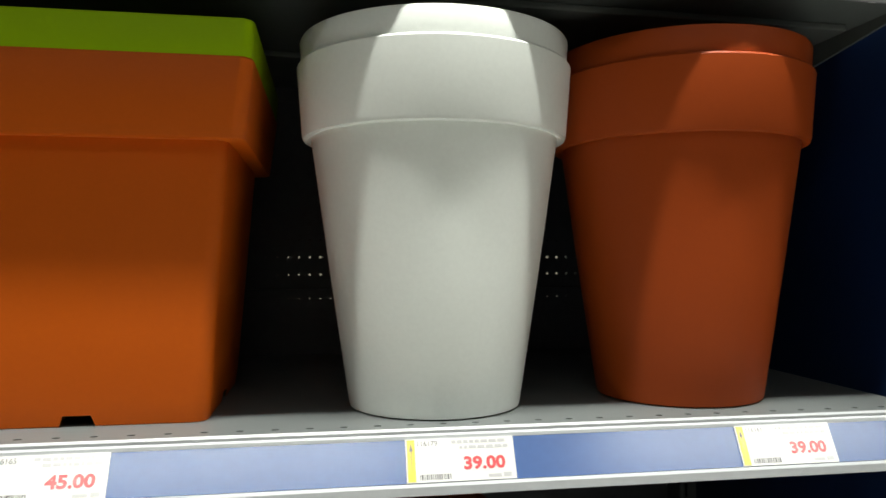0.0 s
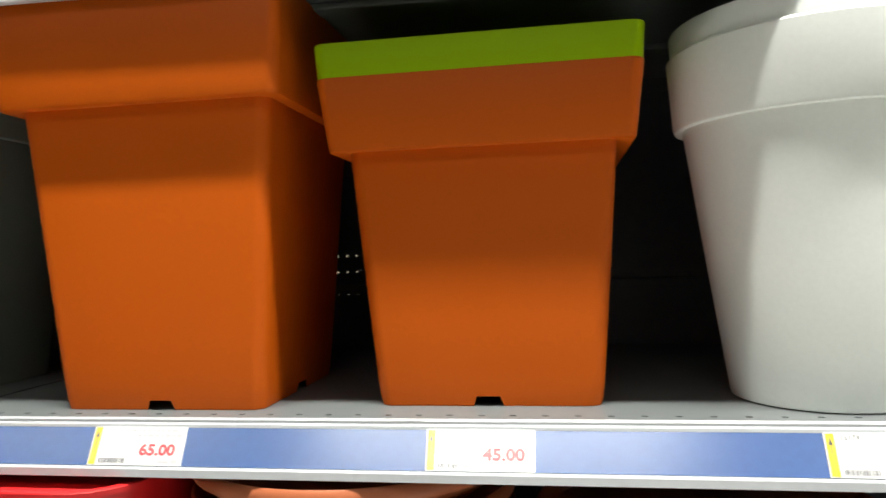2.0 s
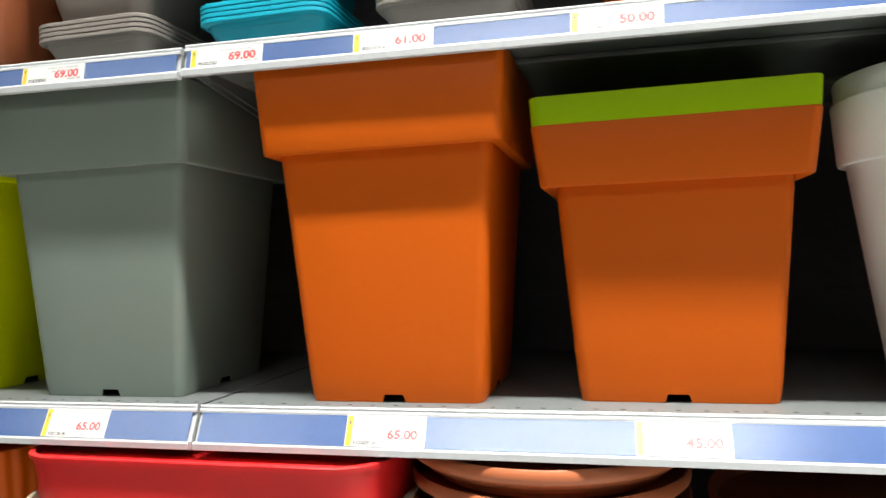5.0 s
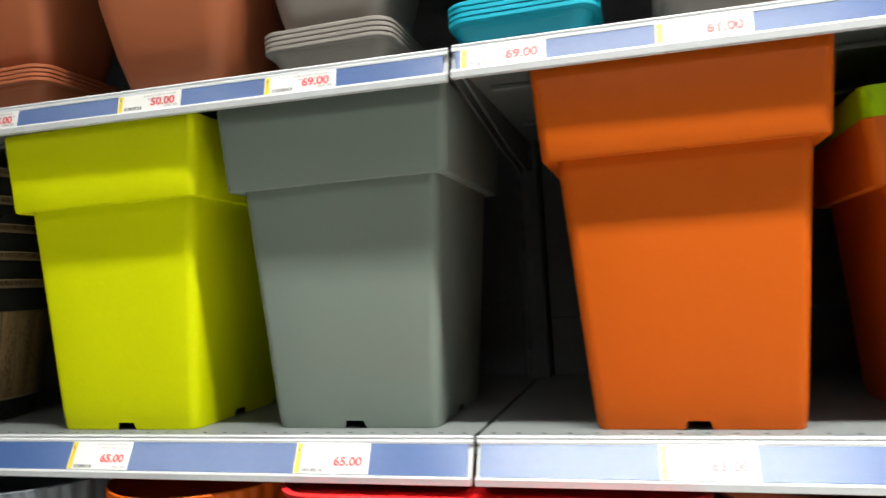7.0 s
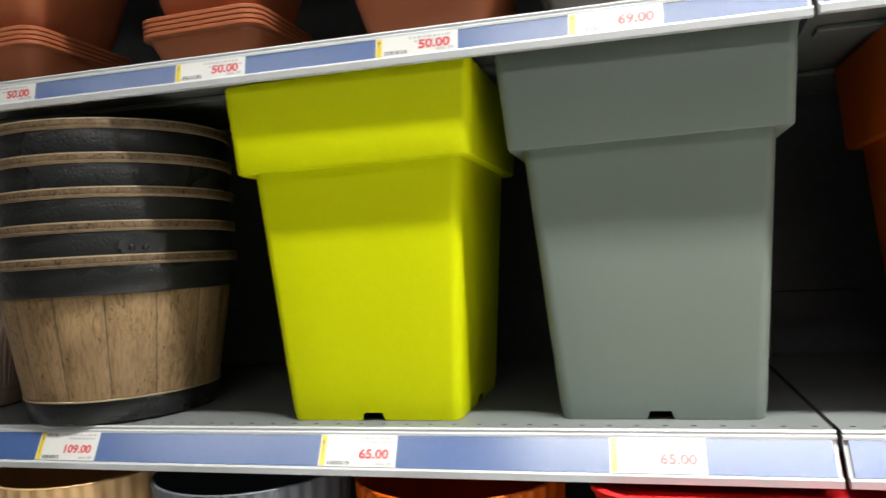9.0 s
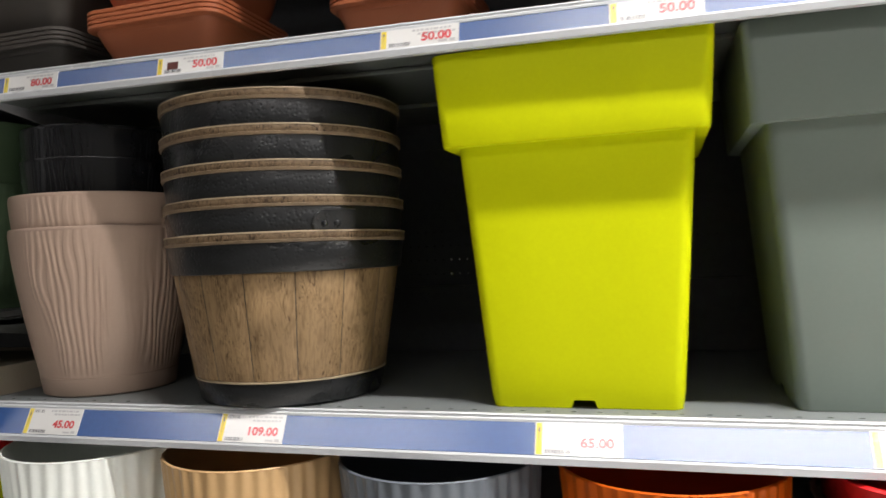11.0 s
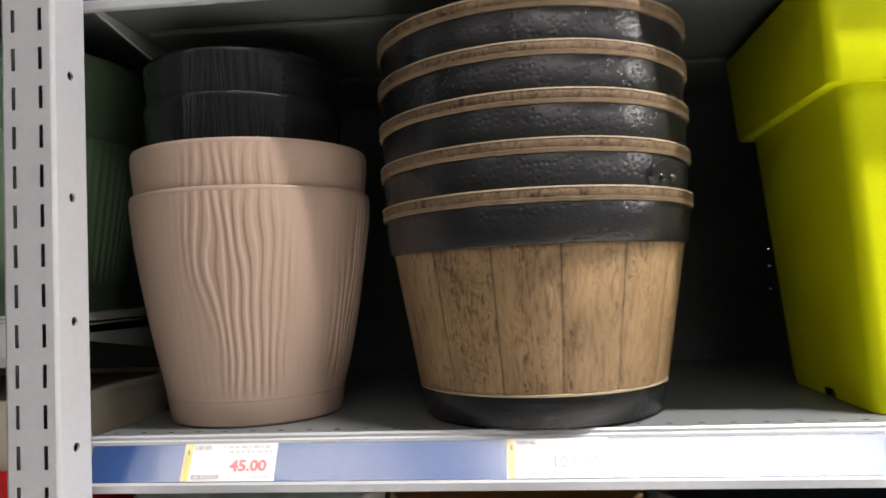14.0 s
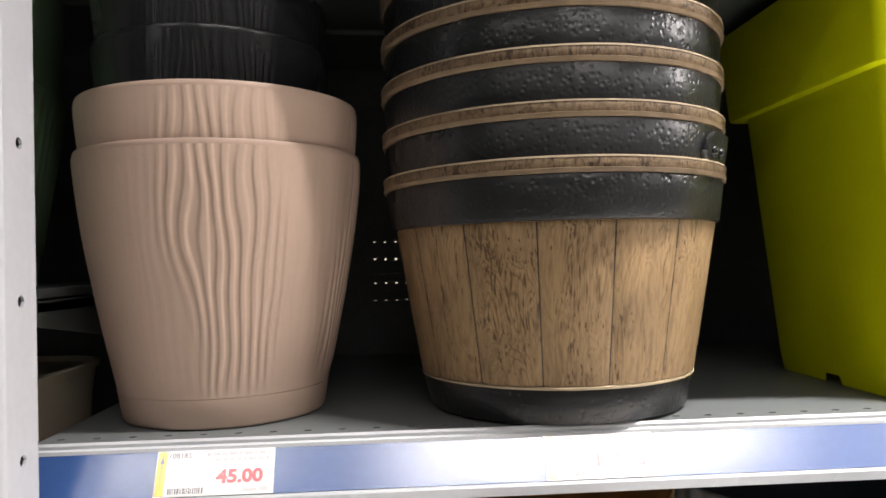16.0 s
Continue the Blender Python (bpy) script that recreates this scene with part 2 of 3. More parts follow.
# ---- mesh helpers ----
def part(name, bm, material, parent=None, label="", smooth=None):
    """Links a bmesh as one mesh object under a thing or a part. smooth: the angle, in degrees, below which edges are rounded."""
    mesh = bpy.data.meshes.new(name)
    bmesh.ops.recalc_face_normals(bm, faces=bm.faces)
    if smooth:
        for face in bm.faces:
            face.smooth = True
        for edge in bm.edges:
            edge.smooth = len(edge.link_faces) == 2 and edge.calc_face_angle(3.0) < radians(smooth)
    bm.to_mesh(mesh)
    bm.free()
    mesh.materials.append(material)
    ob = new(name, mesh)
    ob.parent = parent
    if label:
        ob["label"] = label
    return ob


def thing(name, x, y, z, label, category, group="", rz=0.0, kind=""):
    """An Empty at a thing's base."""
    ob = new(name)
    ob.empty_display_size = 0.02
    ob.matrix_world = pose(x, y, z, 0, 0, rz)
    return tagged(ob, label, category, group, kind)


def box(bm, x0, x1, y0, y1, z0, z1, bevel=0.0):
    made = bmesh.ops.create_cube(bm, size=1.0, matrix=Matrix.Translation(((x0 + x1) / 2, (y0 + y1) / 2, (z0 + z1) / 2)) @ Matrix.Diagonal((x1 - x0, y1 - y0, z1 - z0, 1)))
    if bevel:
        edges = {e for v in made["verts"] for e in v.link_edges}
        bmesh.ops.bevel(bm, geom=list(edges), offset=bevel, segments=2, profile=0.5, affect="EDGES")
    return bm


def boxed(*args):
    return box(bmesh.new(), *args)


def structure(name, bm, material, smooth=None):
    return tagged(part(name, bm, material, None, "", smooth), kind="structure")


def extruded(profile, x0, x1, closed=True):
    """A (y, z) outline drawn out along x."""
    bm = bmesh.new()
    ends = [[bm.verts.new((x, y, z)) for y, z in profile] for x in (x0, x1)]
    count = len(profile)
    for i in range(count if closed else count - 1):
        j = (i + 1) % count
        bm.faces.new((ends[0][i], ends[0][j], ends[1][j], ends[1][i]))
    if closed:
        bm.faces.new(ends[0][::-1]), bm.faces.new(ends[1])
    return bm


def lathe(profile, segments=96, wobble=None, cap=True, start=0.0, sweep=2 * math.pi):
    """An (r, z) outline turned about z; wobble(angle, z, r) adds to the radius."""
    bm = bmesh.new()
    full = sweep > 6.28
    count = segments if full else segments + 1
    rings = []
    for r, z in profile:
        ring = []
        for i in range(count):
            a = start + sweep * i / segments
            rr = r + (wobble(a, z, r) if wobble else 0.0)
            ring.append(bm.verts.new((rr * math.cos(a), rr * math.sin(a), z)))
        rings.append(ring)
    for low, high in zip(rings, rings[1:]):
        for i in range(segments):
            j = (i + 1) % count
            bm.faces.new((low[i], low[j], high[j], high[i]))
    if cap and full:
        bm.faces.new(rings[0][::-1])
        bm.faces.new(rings[-1])
    return bm


def square_ring(half_x, half_y, corner, notch):
    """Points round a rounded rectangle, with marks for the drain notches at the middle of each side."""
    points = []
    for side in range(4):
        hx, hy = (half_x, half_y) if side % 2 == 0 else (half_y, half_x)
        run = [(-(hx - corner) * 0.5, -hy), (-notch, -hy), (notch, -hy), ((hx - corner) * 0.5, -hy)]
        for k in range(7):
            a = -math.pi / 2 + math.pi / 2 * k / 6
            run.append((hx - corner + corner * math.cos(a), -(hy - corner) + corner * math.sin(a)))
        turn = Matrix.Rotation(side * math.pi / 2, 2)
        points += [turn @ Vector(p) for p in run]
    return points


def square_loft(profile, deep=1.0, notch=0.0, extra=0.0, cap=True):
    """Rounded rectangles (half, z, corner) stacked into a wall; notch: half the width of the drain notches in the lowest band.
    extra: how much wider than deep."""
    bm = bmesh.new()
    rings = []
    for n, (half, z, corner) in enumerate(profile):
        width = (notch - 0.003 * n if n < 2 else notch) if notch else 0.012
        pts = square_ring(half + extra, half * deep, corner, width)
        rings.append([bm.verts.new((p.x, p.y, z)) for p in pts])
    count = len(rings[0])
    for level, (low, high) in enumerate(zip(rings, rings[1:])):
        for i in range(count):
            if notch and level == 0 and i % 11 == 1:
                continue
            j = (i + 1) % count
            bm.faces.new((low[i], low[j], high[j], high[i]))
    if cap:
        bm.faces.new(rings[-1])
    return bm


def text_mesh(body, size, bold=0.0):
    curve = bpy.data.curves.new("writing", "FONT")
    curve.body, curve.size, curve.extrude, curve.offset, curve.resolution_u = body, size, 0.0, bold, 3
    curve.align_x = "LEFT"
    temp = new("writing", curve)
    bpy.context.view_layer.update()
    mesh = bpy.data.meshes.new_from_object(temp.evaluated_get(bpy.context.evaluated_depsgraph_get()))
    bpy.data.objects.remove(temp)
    return mesh


# ---- the setting ----
BAY = 1.25
SHELF_Z, UPPER_Z, LOWER_Z = 1.10, 1.504, 0.735
BACK_Y = 0.47
structure("floor", boxed(-9, 9, -9, 6, -0.1, 0.0), FLOOR)
structure("ceiling", boxed(-9, 9, -9, 6, 3.75, 3.85), CEILING)
structure("wall_south", boxed(-9, 9, -9.1, -9.0, 0.0, 3.75), WALL)
structure("wall_north", boxed(-9, 9, 6.0, 6.1, 0.0, 3.75), WALL)
structure("wall_west", boxed(-9.1, -9.0, -9, 6, 0.0, 3.75), WALL)
structure("wall_east", boxed(9.0, 9.1, -9, 6, 0.0, 3.75), WALL)
# plain front of the shelving across the aisle
structure("wall_opposite_shelving", boxed(-6, 6, -3.0, -2.3, 0.0, 2.25), STOCK)
# unseen blockers behind the back panels, spaced so only some holes show light
structure("wall_rear_shelving", boxed(-4, 4, 0.60, 1.0, 0.0, 1.148), DARK_BLOCK)
structure("wall_rear_shelving_top", boxed(-4, 4, 0.60, 0.66, 1.2635, 2.1), DARK_BLOCK)
for block_x, block_w, block_z in ((-1.55, 0.52, 1.33), (-0.92, 0.12, 1.30), (-0.58, 0.15, 1.34), (-0.36, 0.26, 1.26), (-0.05, 0.15, 1.35), (0.22, 0.14, 1.29),
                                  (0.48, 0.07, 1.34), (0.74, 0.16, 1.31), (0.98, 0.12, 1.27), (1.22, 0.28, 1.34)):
    structure("rear_stock", boxed(block_x, block_x + block_w, 0.70, 0.95, 1.1485, block_z), DARK_BLOCK)
for post_x in (-3.9, 3.9):
    structure("rear_post", boxed(post_x - 0.03, post_x + 0.03, 0.602, 0.658, 1.1485, 1.263), DARK_BLOCK)
# unseen pale wall, added to show bright through the open holes
structure("wall_far_aisle", boxed(-4, 4, 3.4, 3.5, 0.0, 3.0), CREAM)

for row_y, _, row_x in LAMP_ROWS:
    for lamp_x in row_x:
        lamp = thing("ceiling_lamp", lamp_x, row_y, 3.558, "white linear fluorescent lamp hung under the ceiling", "lamp", "ceiling lamps")
        part("housing", boxed(-1.18, 1.18, -0.06, 0.06, 0.0, 0.05, 0.008), LAMP_BODY, lamp)
        for s in (-0.6, 0.6):
            part("hanger", boxed(s - 0.006, s + 0.006, -0.006, 0.006, 0.05, 0.19), LAMP_BODY, lamp)


def hole_row(bm, x0, x1, z, high, pitch, radius):
    """One strip of a sheet in the plane y = 0 with a row of round holes."""
    count = int((x1 - x0) / pitch)
    step = (x1 - x0) / count
    rim = [(math.cos(math.pi / 4 * k) * radius, math.sin(math.pi / 4 * k) * radius) for k in range(8)]
    edge = [(1, 0), (1, 1), (0, 1), (-1, 1), (-1, 0), (-1, -1), (0, -1), (1, -1)]
    for i in range(count):
        cx = x0 + step * (i + 0.5)
        outer = [bm.verts.new((cx + ex * step / 2, 0, z + ez * high / 2)) for ex, ez in edge]
        inner = [bm.verts.new((cx + rx, 0, z + rz)) for rx, rz in rim]
        for m in range(8):
            bm.faces.new((outer[m], outer[(m + 1) % 8], inner[(m + 1) % 8], inner[m]))


def back_panel(x0, x1, y, z0, z1, first, between=True):
    """A steel panel with rows of holes 25 mm apart and wider-spaced rows between them; first: the height of a close-set row."""
    panel = thing("back_panel", (x0 + x1) / 2, y, z0, "dark perforated steel back panel of the shelving", "back panel", "back panels", kind="structure")
    w, h = (x1 - x0) / 2, z1 - z0
    bm = bmesh.new()
    low = first - z0
    while low > 0.025:
        low -= 0.0125
    k = round((low - (first - z0)) / 0.0125)
    start = low - 0.00625
    while low < h - 0.012:
        if k % 2 == 0 or between:
            hole_row(bm, -w + 0.03, w - 0.03, low, 0.0125, 0.015 if k % 2 == 0 else 0.025, 0.0021)
        else:
            bm.faces.new([bm.verts.new((sx * (w - 0.03), 0, low + sz * 0.00625)) for sx, sz in ((-1, -1), (1, -1), (1, 1), (-1, 1))])
        low, k = low + 0.0125, k + 1
    bmesh.ops.remove_doubles(bm, verts=bm.verts, dist=0.0001)
    part("perforated_sheet", bm, DARK_STEEL, panel)
    stop = low - 0.00625
    part("edge", boxed(-w, w, -0.001, 0.012, 0.0, start), DARK_STEEL, panel)
    part("edge", boxed(-w, w, -0.001, 0.012, stop, h), DARK_STEEL, panel)
    part("edge", boxed(-w, -w + 0.03, -0.001, 0.012, start, stop), DARK_STEEL, panel)
    part("edge", boxed(w - 0.03, w, -0.001, 0.012, start, stop), DARK_STEEL, panel)


for x0, seam in ((-BAY, 1.2145), (0.0, 1.193)):
    for panel_y in (BACK_Y, BACK_Y + 0.047):
        back_panel(x0 + 0.022, x0 + BAY - 0.022, panel_y, 1.085, seam - 0.001, seam - 0.0155, panel_y == BACK_Y)
        back_panel(x0 + 0.022, x0 + BAY - 0.022, panel_y, seam + 0.001, 1.47, seam + 0.019, panel_y == BACK_Y)
    structure("panel_joint", boxed(x0 + 0.022, x0 + BAY - 0.022, BACK_Y + 0.0125, BACK_Y + 0.015, seam - 0.006, seam + 0.006), DARK_STEEL)
    structure("back_sheet", boxed(x0 + 0.022, x0 + BAY - 0.022, BACK_Y, BACK_Y + 0.012, 1.4702, 2.1), DARK_STEEL)
    structure("back_sheet", boxed(x0 + 0.022, x0 + BAY - 0.022, BACK_Y, BACK_Y + 0.012, 0.1, 1.08), DARK_STEEL)
structure("back_sheet", boxed(-2.6, -BAY - 0.022, BACK_Y, BACK_Y + 0.012, 0.1, 2.1), DARK_STEEL)


def slotted_upright(x, y, wide, deep, z0, z1, material, label, slot_pitch=0.0325):
    """A C-shaped post: a face with two rows of slots and a side with round holes."""
    post = thing("upright_post", x, y, 0, label, "shelf post", "upright posts", kind="structure")
    bm = bmesh.new()
    columns = (-wide * 0.255, wide * 0.255)
    sw, sh = 0.0017, 0.0094
    xs = [-wide / 2 + 0.003]
    for c in columns:
        xs += [c - sw, c + sw]
    xs.append(wide / 2 - 0.003)
    count = int((z1 - z0) / slot_pitch)
    zs = [z0]
    for k in range(count):
        zc = z0 + slot_pitch * (k + 0.5)
        zs += [zc - sh, zc + sh]
    zs.append(z1)
    grid = [[bm.verts.new((xx, 0, zz)) for zz in zs] for xx in xs]
    for i in range(len(xs) - 1):
        for k in range(len(zs) - 1):
            if i % 2 == 1 and k % 2 == 1:
                continue
            bm.faces.new((grid[i][k], grid[i + 1][k], grid[i + 1][k + 1], grid[i][k + 1]))
    face = part("slotted_face", bm, material, post)
    side = bmesh.new()
    hole_pitch, r = 0.104, 0.0042
    zs = z0
    rim = [(math.cos(math.pi / 4 * k) * r, math.sin(math.pi / 4 * k) * r) for k in range(8)]
    edge = [(1, 0), (1, 1), (0, 1), (-1, 1), (-1, 0), (-1, -1), (0, -1), (1, -1)]
    for k in range(int((z1 - z0) / hole_pitch)):
        cy, cz = deep * 0.53, z0 + hole_pitch * (k + 0.5)
        outer = []
        for ey, ez in edge:
            yy = cy if ey == 0 else (deep if ey > 0 else 0.003)
            outer.append(side.verts.new((wide / 2, yy, cz + ez * hole_pitch / 2)))
        inner = [side.verts.new((wide / 2, cy + ry, cz + rz)) for ry, rz in rim]
        back = [side.verts.new((wide / 2 - 0.002, cy + ry, cz + rz)) for ry, rz in rim]
        for m in range(8):
            q = (m + 1) % 8
            side.faces.new((outer[m], outer[q], inner[q], inner[m]))
            side.faces.new((inner[m], inner[q], back[q], back[m]))
    bmesh.ops.remove_doubles(side, verts=side.verts, dist=0.0001)
    part("holed_side", side, material, post)
    part("rounded_edge", extruded_z([(wide / 2 - 0.003, 0.0), (wide / 2 - 0.0009, 0.0009), (wide / 2, 0.003)], z0, z1), material, post, smooth=60)
    part("rounded_edge", extruded_z([(-wide / 2, 0.003), (-wide / 2 + 0.0009, 0.0009), (-wide / 2 + 0.003, 0.0)], z0, z1), material, post, smooth=60)
    part("plain_side", boxed(-wide / 2, -wide / 2 + 0.002, 0.003, deep, z0, z1), material, post)
    part("inner_web", boxed(-wide / 2 + 0.003, wide / 2 - 0.003, deep * 0.75, deep * 0.8, z0, z1), DARK_STEEL, post)
    return post


def extruded_z(outline, z0, z1):
    bm = bmesh.new()
    low, high = [[bm.verts.new((x, y, z)) for x, y in outline] for z in (z0, z1)]
    for i in range(len(outline) - 1):
        bm.faces.new((low[i], low[i + 1], high[i + 1], high[i]))
    return bm


slotted_upright(-1.2465, -0.082, 0.047, 0.042, 0.0125, 2.1, UPRIGHT_PAINT, "pale grey slotted steel upright post at the end of the shelving")
for post_x in (0.0, BAY, -BAY):
    slotted_upright(post_x, BACK_Y - 0.035, 0.04, 0.05, 0.0, 2.1, DARK_STEEL, "dark slotted steel post behind the shelves between two bays")
structure("end_panel", boxed(BAY + 0.006, BAY + 0.026, -0.06, BACK_Y, 0.0, 2.1, 0.002), BLUE_PANEL)
structure("plinth", boxed(-BAY, BAY, 0.02, 0.05, 0.0, 0.12), DARK_STEEL)


def metal_shelf(x0, x1, top, front, depth, label, drop=0.037, lean=0.015, insert=None, holes=True, rise=0.0):
    """A shelf board with a price rail along its front and a bracket at each end."""
    shelf = thing("metal_shelf", (x0 + x1) / 2, front, top, label, "shelf", "shelves")
    # rise: how much higher the far end hangs than the near one
    shelf.matrix_world = pose((x0 + x1) / 2, front, top + rise / 2, 0, math.degrees(math.atan2(rise, x1 - x0)), 0)
    w = (x1 - x0) / 2 - 0.0025
    board = bmesh.new()
    if holes:
        # the strip of small holes near the front edge
        pitch, r = 0.026, 0.0022
        count = int(2 * w / pitch)
        step = 2 * w / count
        rim = [(math.cos(math.pi / 4 * k) * r * 1.5, math.sin(math.pi / 4 * k) * r) for k in range(8)]
        edge = [(1, 0), (1, 1), (0, 1), (-1, 1), (-1, 0), (-1, -1), (0, -1), (1, -1)]
        for i in range(count):
            cx, cy = -w + step * (i + 0.5), 0.017
            outer = [board.verts.new((cx + ex * step / 2, cy + ey * 0.014, 0)) for ex, ey in edge]
            inner = [board.verts.new((cx + rx, cy + ry, 0)) for rx, ry in rim]
            deep = [board.verts.new((cx + rx, cy + ry, -0.004)) for rx, ry in rim]
            for m in range(8):
                q = (m + 1) % 8
                board.faces.new((outer[m], outer[q], inner[q], inner[m]))
                board.faces.new((inner[m], inner[q], deep[q], deep[m]))
        box(board, -w, w, 0.031, depth, -0.006, 0.0)
        box(board, -w, w, 0.003, 0.031, -0.010, -0.006)
    else:
        box(board, -w, w, 0.003, depth, -0.008, 0.0)
    part("board", board, STEEL, shelf)
    part("underside", boxed(-w + 0.001, w - 0.001, 0.006, depth, -0.020, -0.0102), UNDER_STEEL, shelf)
    part("stiffener", boxed(-w + 0.02, w - 0.02, 0.09, 0.115, -0.027, -0.0202, 0.002), UNDER_STEEL, shelf)
    part("stiffener", boxed(-w + 0.02, w - 0.02, 0.30, 0.325, -0.027, -0.0202, 0.002), UNDER_STEEL, shelf)
    y0, z0, y1, z1 = -0.003, -0.007, -0.003 - lean, -drop
    rail = extruded([(0.004, 0.0), (-0.001, 0.0012), (-0.0025, -0.0005), (-0.0022, -0.003), (-0.0042, -0.0042), (-0.0045, -0.0068),
                     (y0 + 0.002, z0), (y1 + 0.002, z1), (y1 - 0.003, z1 + 0.001), (y1 - 0.0045, z1 - 0.001), (y1 - 0.0045, z1 - 0.0075),
                     (y1 - 0.001, z1 - 0.0085), (y1 + 0.004, z1 - 0.0075), (0.004, -0.012)], -w, w)
    part("price_rail", rail, RAIL, shelf, "pale grey plastic price rail")
    length = math.hypot(y1 - y0, z1 - z0)
    strip = part("rail_insert", boxed(-w + 0.004, w - 0.004, 0.0005, length - 0.0005, 0.0, 0.0012), insert or INSERT, shelf, "glossy blue strip in the price rail")
    strip.matrix_basis = rail_pose(0, y1, z1, lean, drop)
    for s in (-1, 1):
        bm = bmesh.new()
        outline = [(0.02, -0.012), (depth, -0.012), (depth, -0.075), (depth * 0.6, -0.06), (0.02, -0.024)]
        ends = [[bm.verts.new((s * (w - 0.001 - dx), y, z)) for y, z in outline] for dx in (0.0, 0.003)]
        for i in range(5):
            j = (i + 1) % 5
            bm.faces.new((ends[0][i], ends[0][j], ends[1][j], ends[1][i]))
        bm.faces.new(ends[0][::-1]), bm.faces.new(ends[1])
        part("bracket", bm, UPRIGHT_PAINT if s < 0 and x0 < -1 else UNDER_STEEL, shelf, "steel bracket")
    return shelf


def rail_pose(x, y, z, lean, drop):
    """Local x along the rail, local y up its sloping face, local z outwards."""
    return pose(x, y, z, math.degrees(math.atan2(drop - 0.007, lean)), 0, 0)


SHELF_LABEL = "pale grey perforated steel shelf with a blue price rail"
metal_shelf(-BAY, 0, SHELF_Z, 0, 0.4685, SHELF_LABEL)
metal_shelf(0, BAY, SHELF_Z, 0, 0.4685, SHELF_LABEL)
UPPER_Y = -0.011
UPPER_RISE, UPPER_FALL = 0.0215, 0.02


def upper_z(x):
    """The top of the upper shelf, which hangs a little askew in both bays."""
    return UPPER_Z + (UPPER_RISE * -x / BAY if x < 0 else 0.002 - UPPER_FALL * x / BAY)


metal_shelf(-BAY, 0, UPPER_Z, UPPER_Y, 0.4775, "pale grey steel upper shelf with a blue price rail", drop=0.0285, lean=0.0038, rise=UPPER_RISE)
metal_shelf(0, BAY, upper_z(BAY), UPPER_Y, 0.4775, "pale grey steel upper shelf with a blue price rail", drop=0.0285, lean=0.0038, rise=UPPER_FALL)
for x0 in (-BAY, 0):
    metal_shelf(x0, x0 + BAY, UPPER_Z + 0.412, UPPER_Y, 0.4775, "pale grey steel top shelf with a blue price rail", drop=0.0285, lean=0.0038, holes=False)
metal_shelf(-BAY, 0, LOWER_Z, -0.09, 0.555, "pale grey steel lower shelf with a blue price rail")
metal_shelf(0, BAY, LOWER_Z, -0.09, 0.555, "pale grey steel lower shelf with a blue price rail")
metal_shelf(-2.5, -1.275, 1.213, 0.0, 0.46, "pale grey steel shelf of the next bay, white rail", insert=CARD, holes=False)
metal_shelf(-2.5, -1.275, 1.56, 0.0, 0.46, "pale grey steel upper shelf of the next bay", holes=False)
metal_shelf(-2.5, -1.275, 0.80, 0.0, 0.46, "pale grey steel lower shelf of the next bay", holes=False)


# ---- planters on the middle shelf ----
def square_planter(x, y, material, label, rim_low, rim_high, notch=0.0135, rz=0.0, half=0.1, spread=0.121, lip=(0.135, 0.1415)):
    """A tall tapered square planter with a deep plain rim. y is the front of its base."""
    pot = thing("square_planter", x, y + half, SHELF_Z + 0.0005, label, "planter", "square planters", rz)
    def at(z):
        return half + (spread - half) * z / rim_low
    wall = [(half - 0.0015, 0.0, 0.012), (half, 0.0085, 0.012), (at(0.02), 0.02, 0.013), (at(rim_low * 0.5), rim_low * 0.5, 0.013), (spread, rim_low + 0.001, 0.013),
            (spread, rim_low + 0.003, 0.013)]
    part("body", square_loft(wall, notch=notch), material, pot, smooth=35)
    t = 0.004
    rim = [(spread - 0.006, rim_low + 0.002, 0.010), (lip[0] - 0.003, rim_low, 0.010), (lip[0] - 0.0008, rim_low + 0.001, 0.011), (lip[0], rim_low + 0.004, 0.011), (lip[1], rim_high - 0.002, 0.011), (lip[1] - 0.001, rim_high, 0.011),
           (lip[1] - t, rim_high, 0.009), (lip[1] - t - 0.001, rim_high - 0.003, 0.009), (lip[0] - t, rim_low + 0.012, 0.009), (spread - 0.006, rim_low + 0.004, 0.009), (half - 0.008, 0.014, 0.009)]
    part("rim", square_loft(rim), material, pot, smooth=35)
    return pot


square_planter(0.221, 0.031, ORANGE, "tall glossy orange plastic square planter with a deep rim", 0.276, 0.376)
square_planter(-0.151, 0.040, GREY, "tall grey plastic square planter with a deep rim", 0.279, 0.376)
square_planter(-0.456, 0.031, LIME, "tall bright lime plastic square planter with a deep rim", 0.279, 0.377)
square_planter(0.522, 0.052, ORANGE, "orange plastic square planter with a green one nested in it", 0.226, 0.290, spread=0.117, lip=(0.132, 0.139))
nested = thing("square_planter", 0.522, 0.152, SHELF_Z + 0.285, "leaf green plastic square planter nested inside the orange one", "planter", "square planters")
part("rim", square_loft([(0.132, 0.0, 0.011), (0.138, 0.002, 0.011), (0.140, 0.033, 0.011), (0.1393, 0.0345, 0.011), (0.1352, 0.0345, 0.009), (0.135, 0.034, 0.009)], cap=False), LEAF_GREEN, nested, smooth=35)
part("inner_wall", square_loft([(0.1353, 0.0343, 0.009), (0.134, 0.030, 0.009), (0.128, -0.04, 0.009)]), LEAF_GREEN, nested, smooth=35)


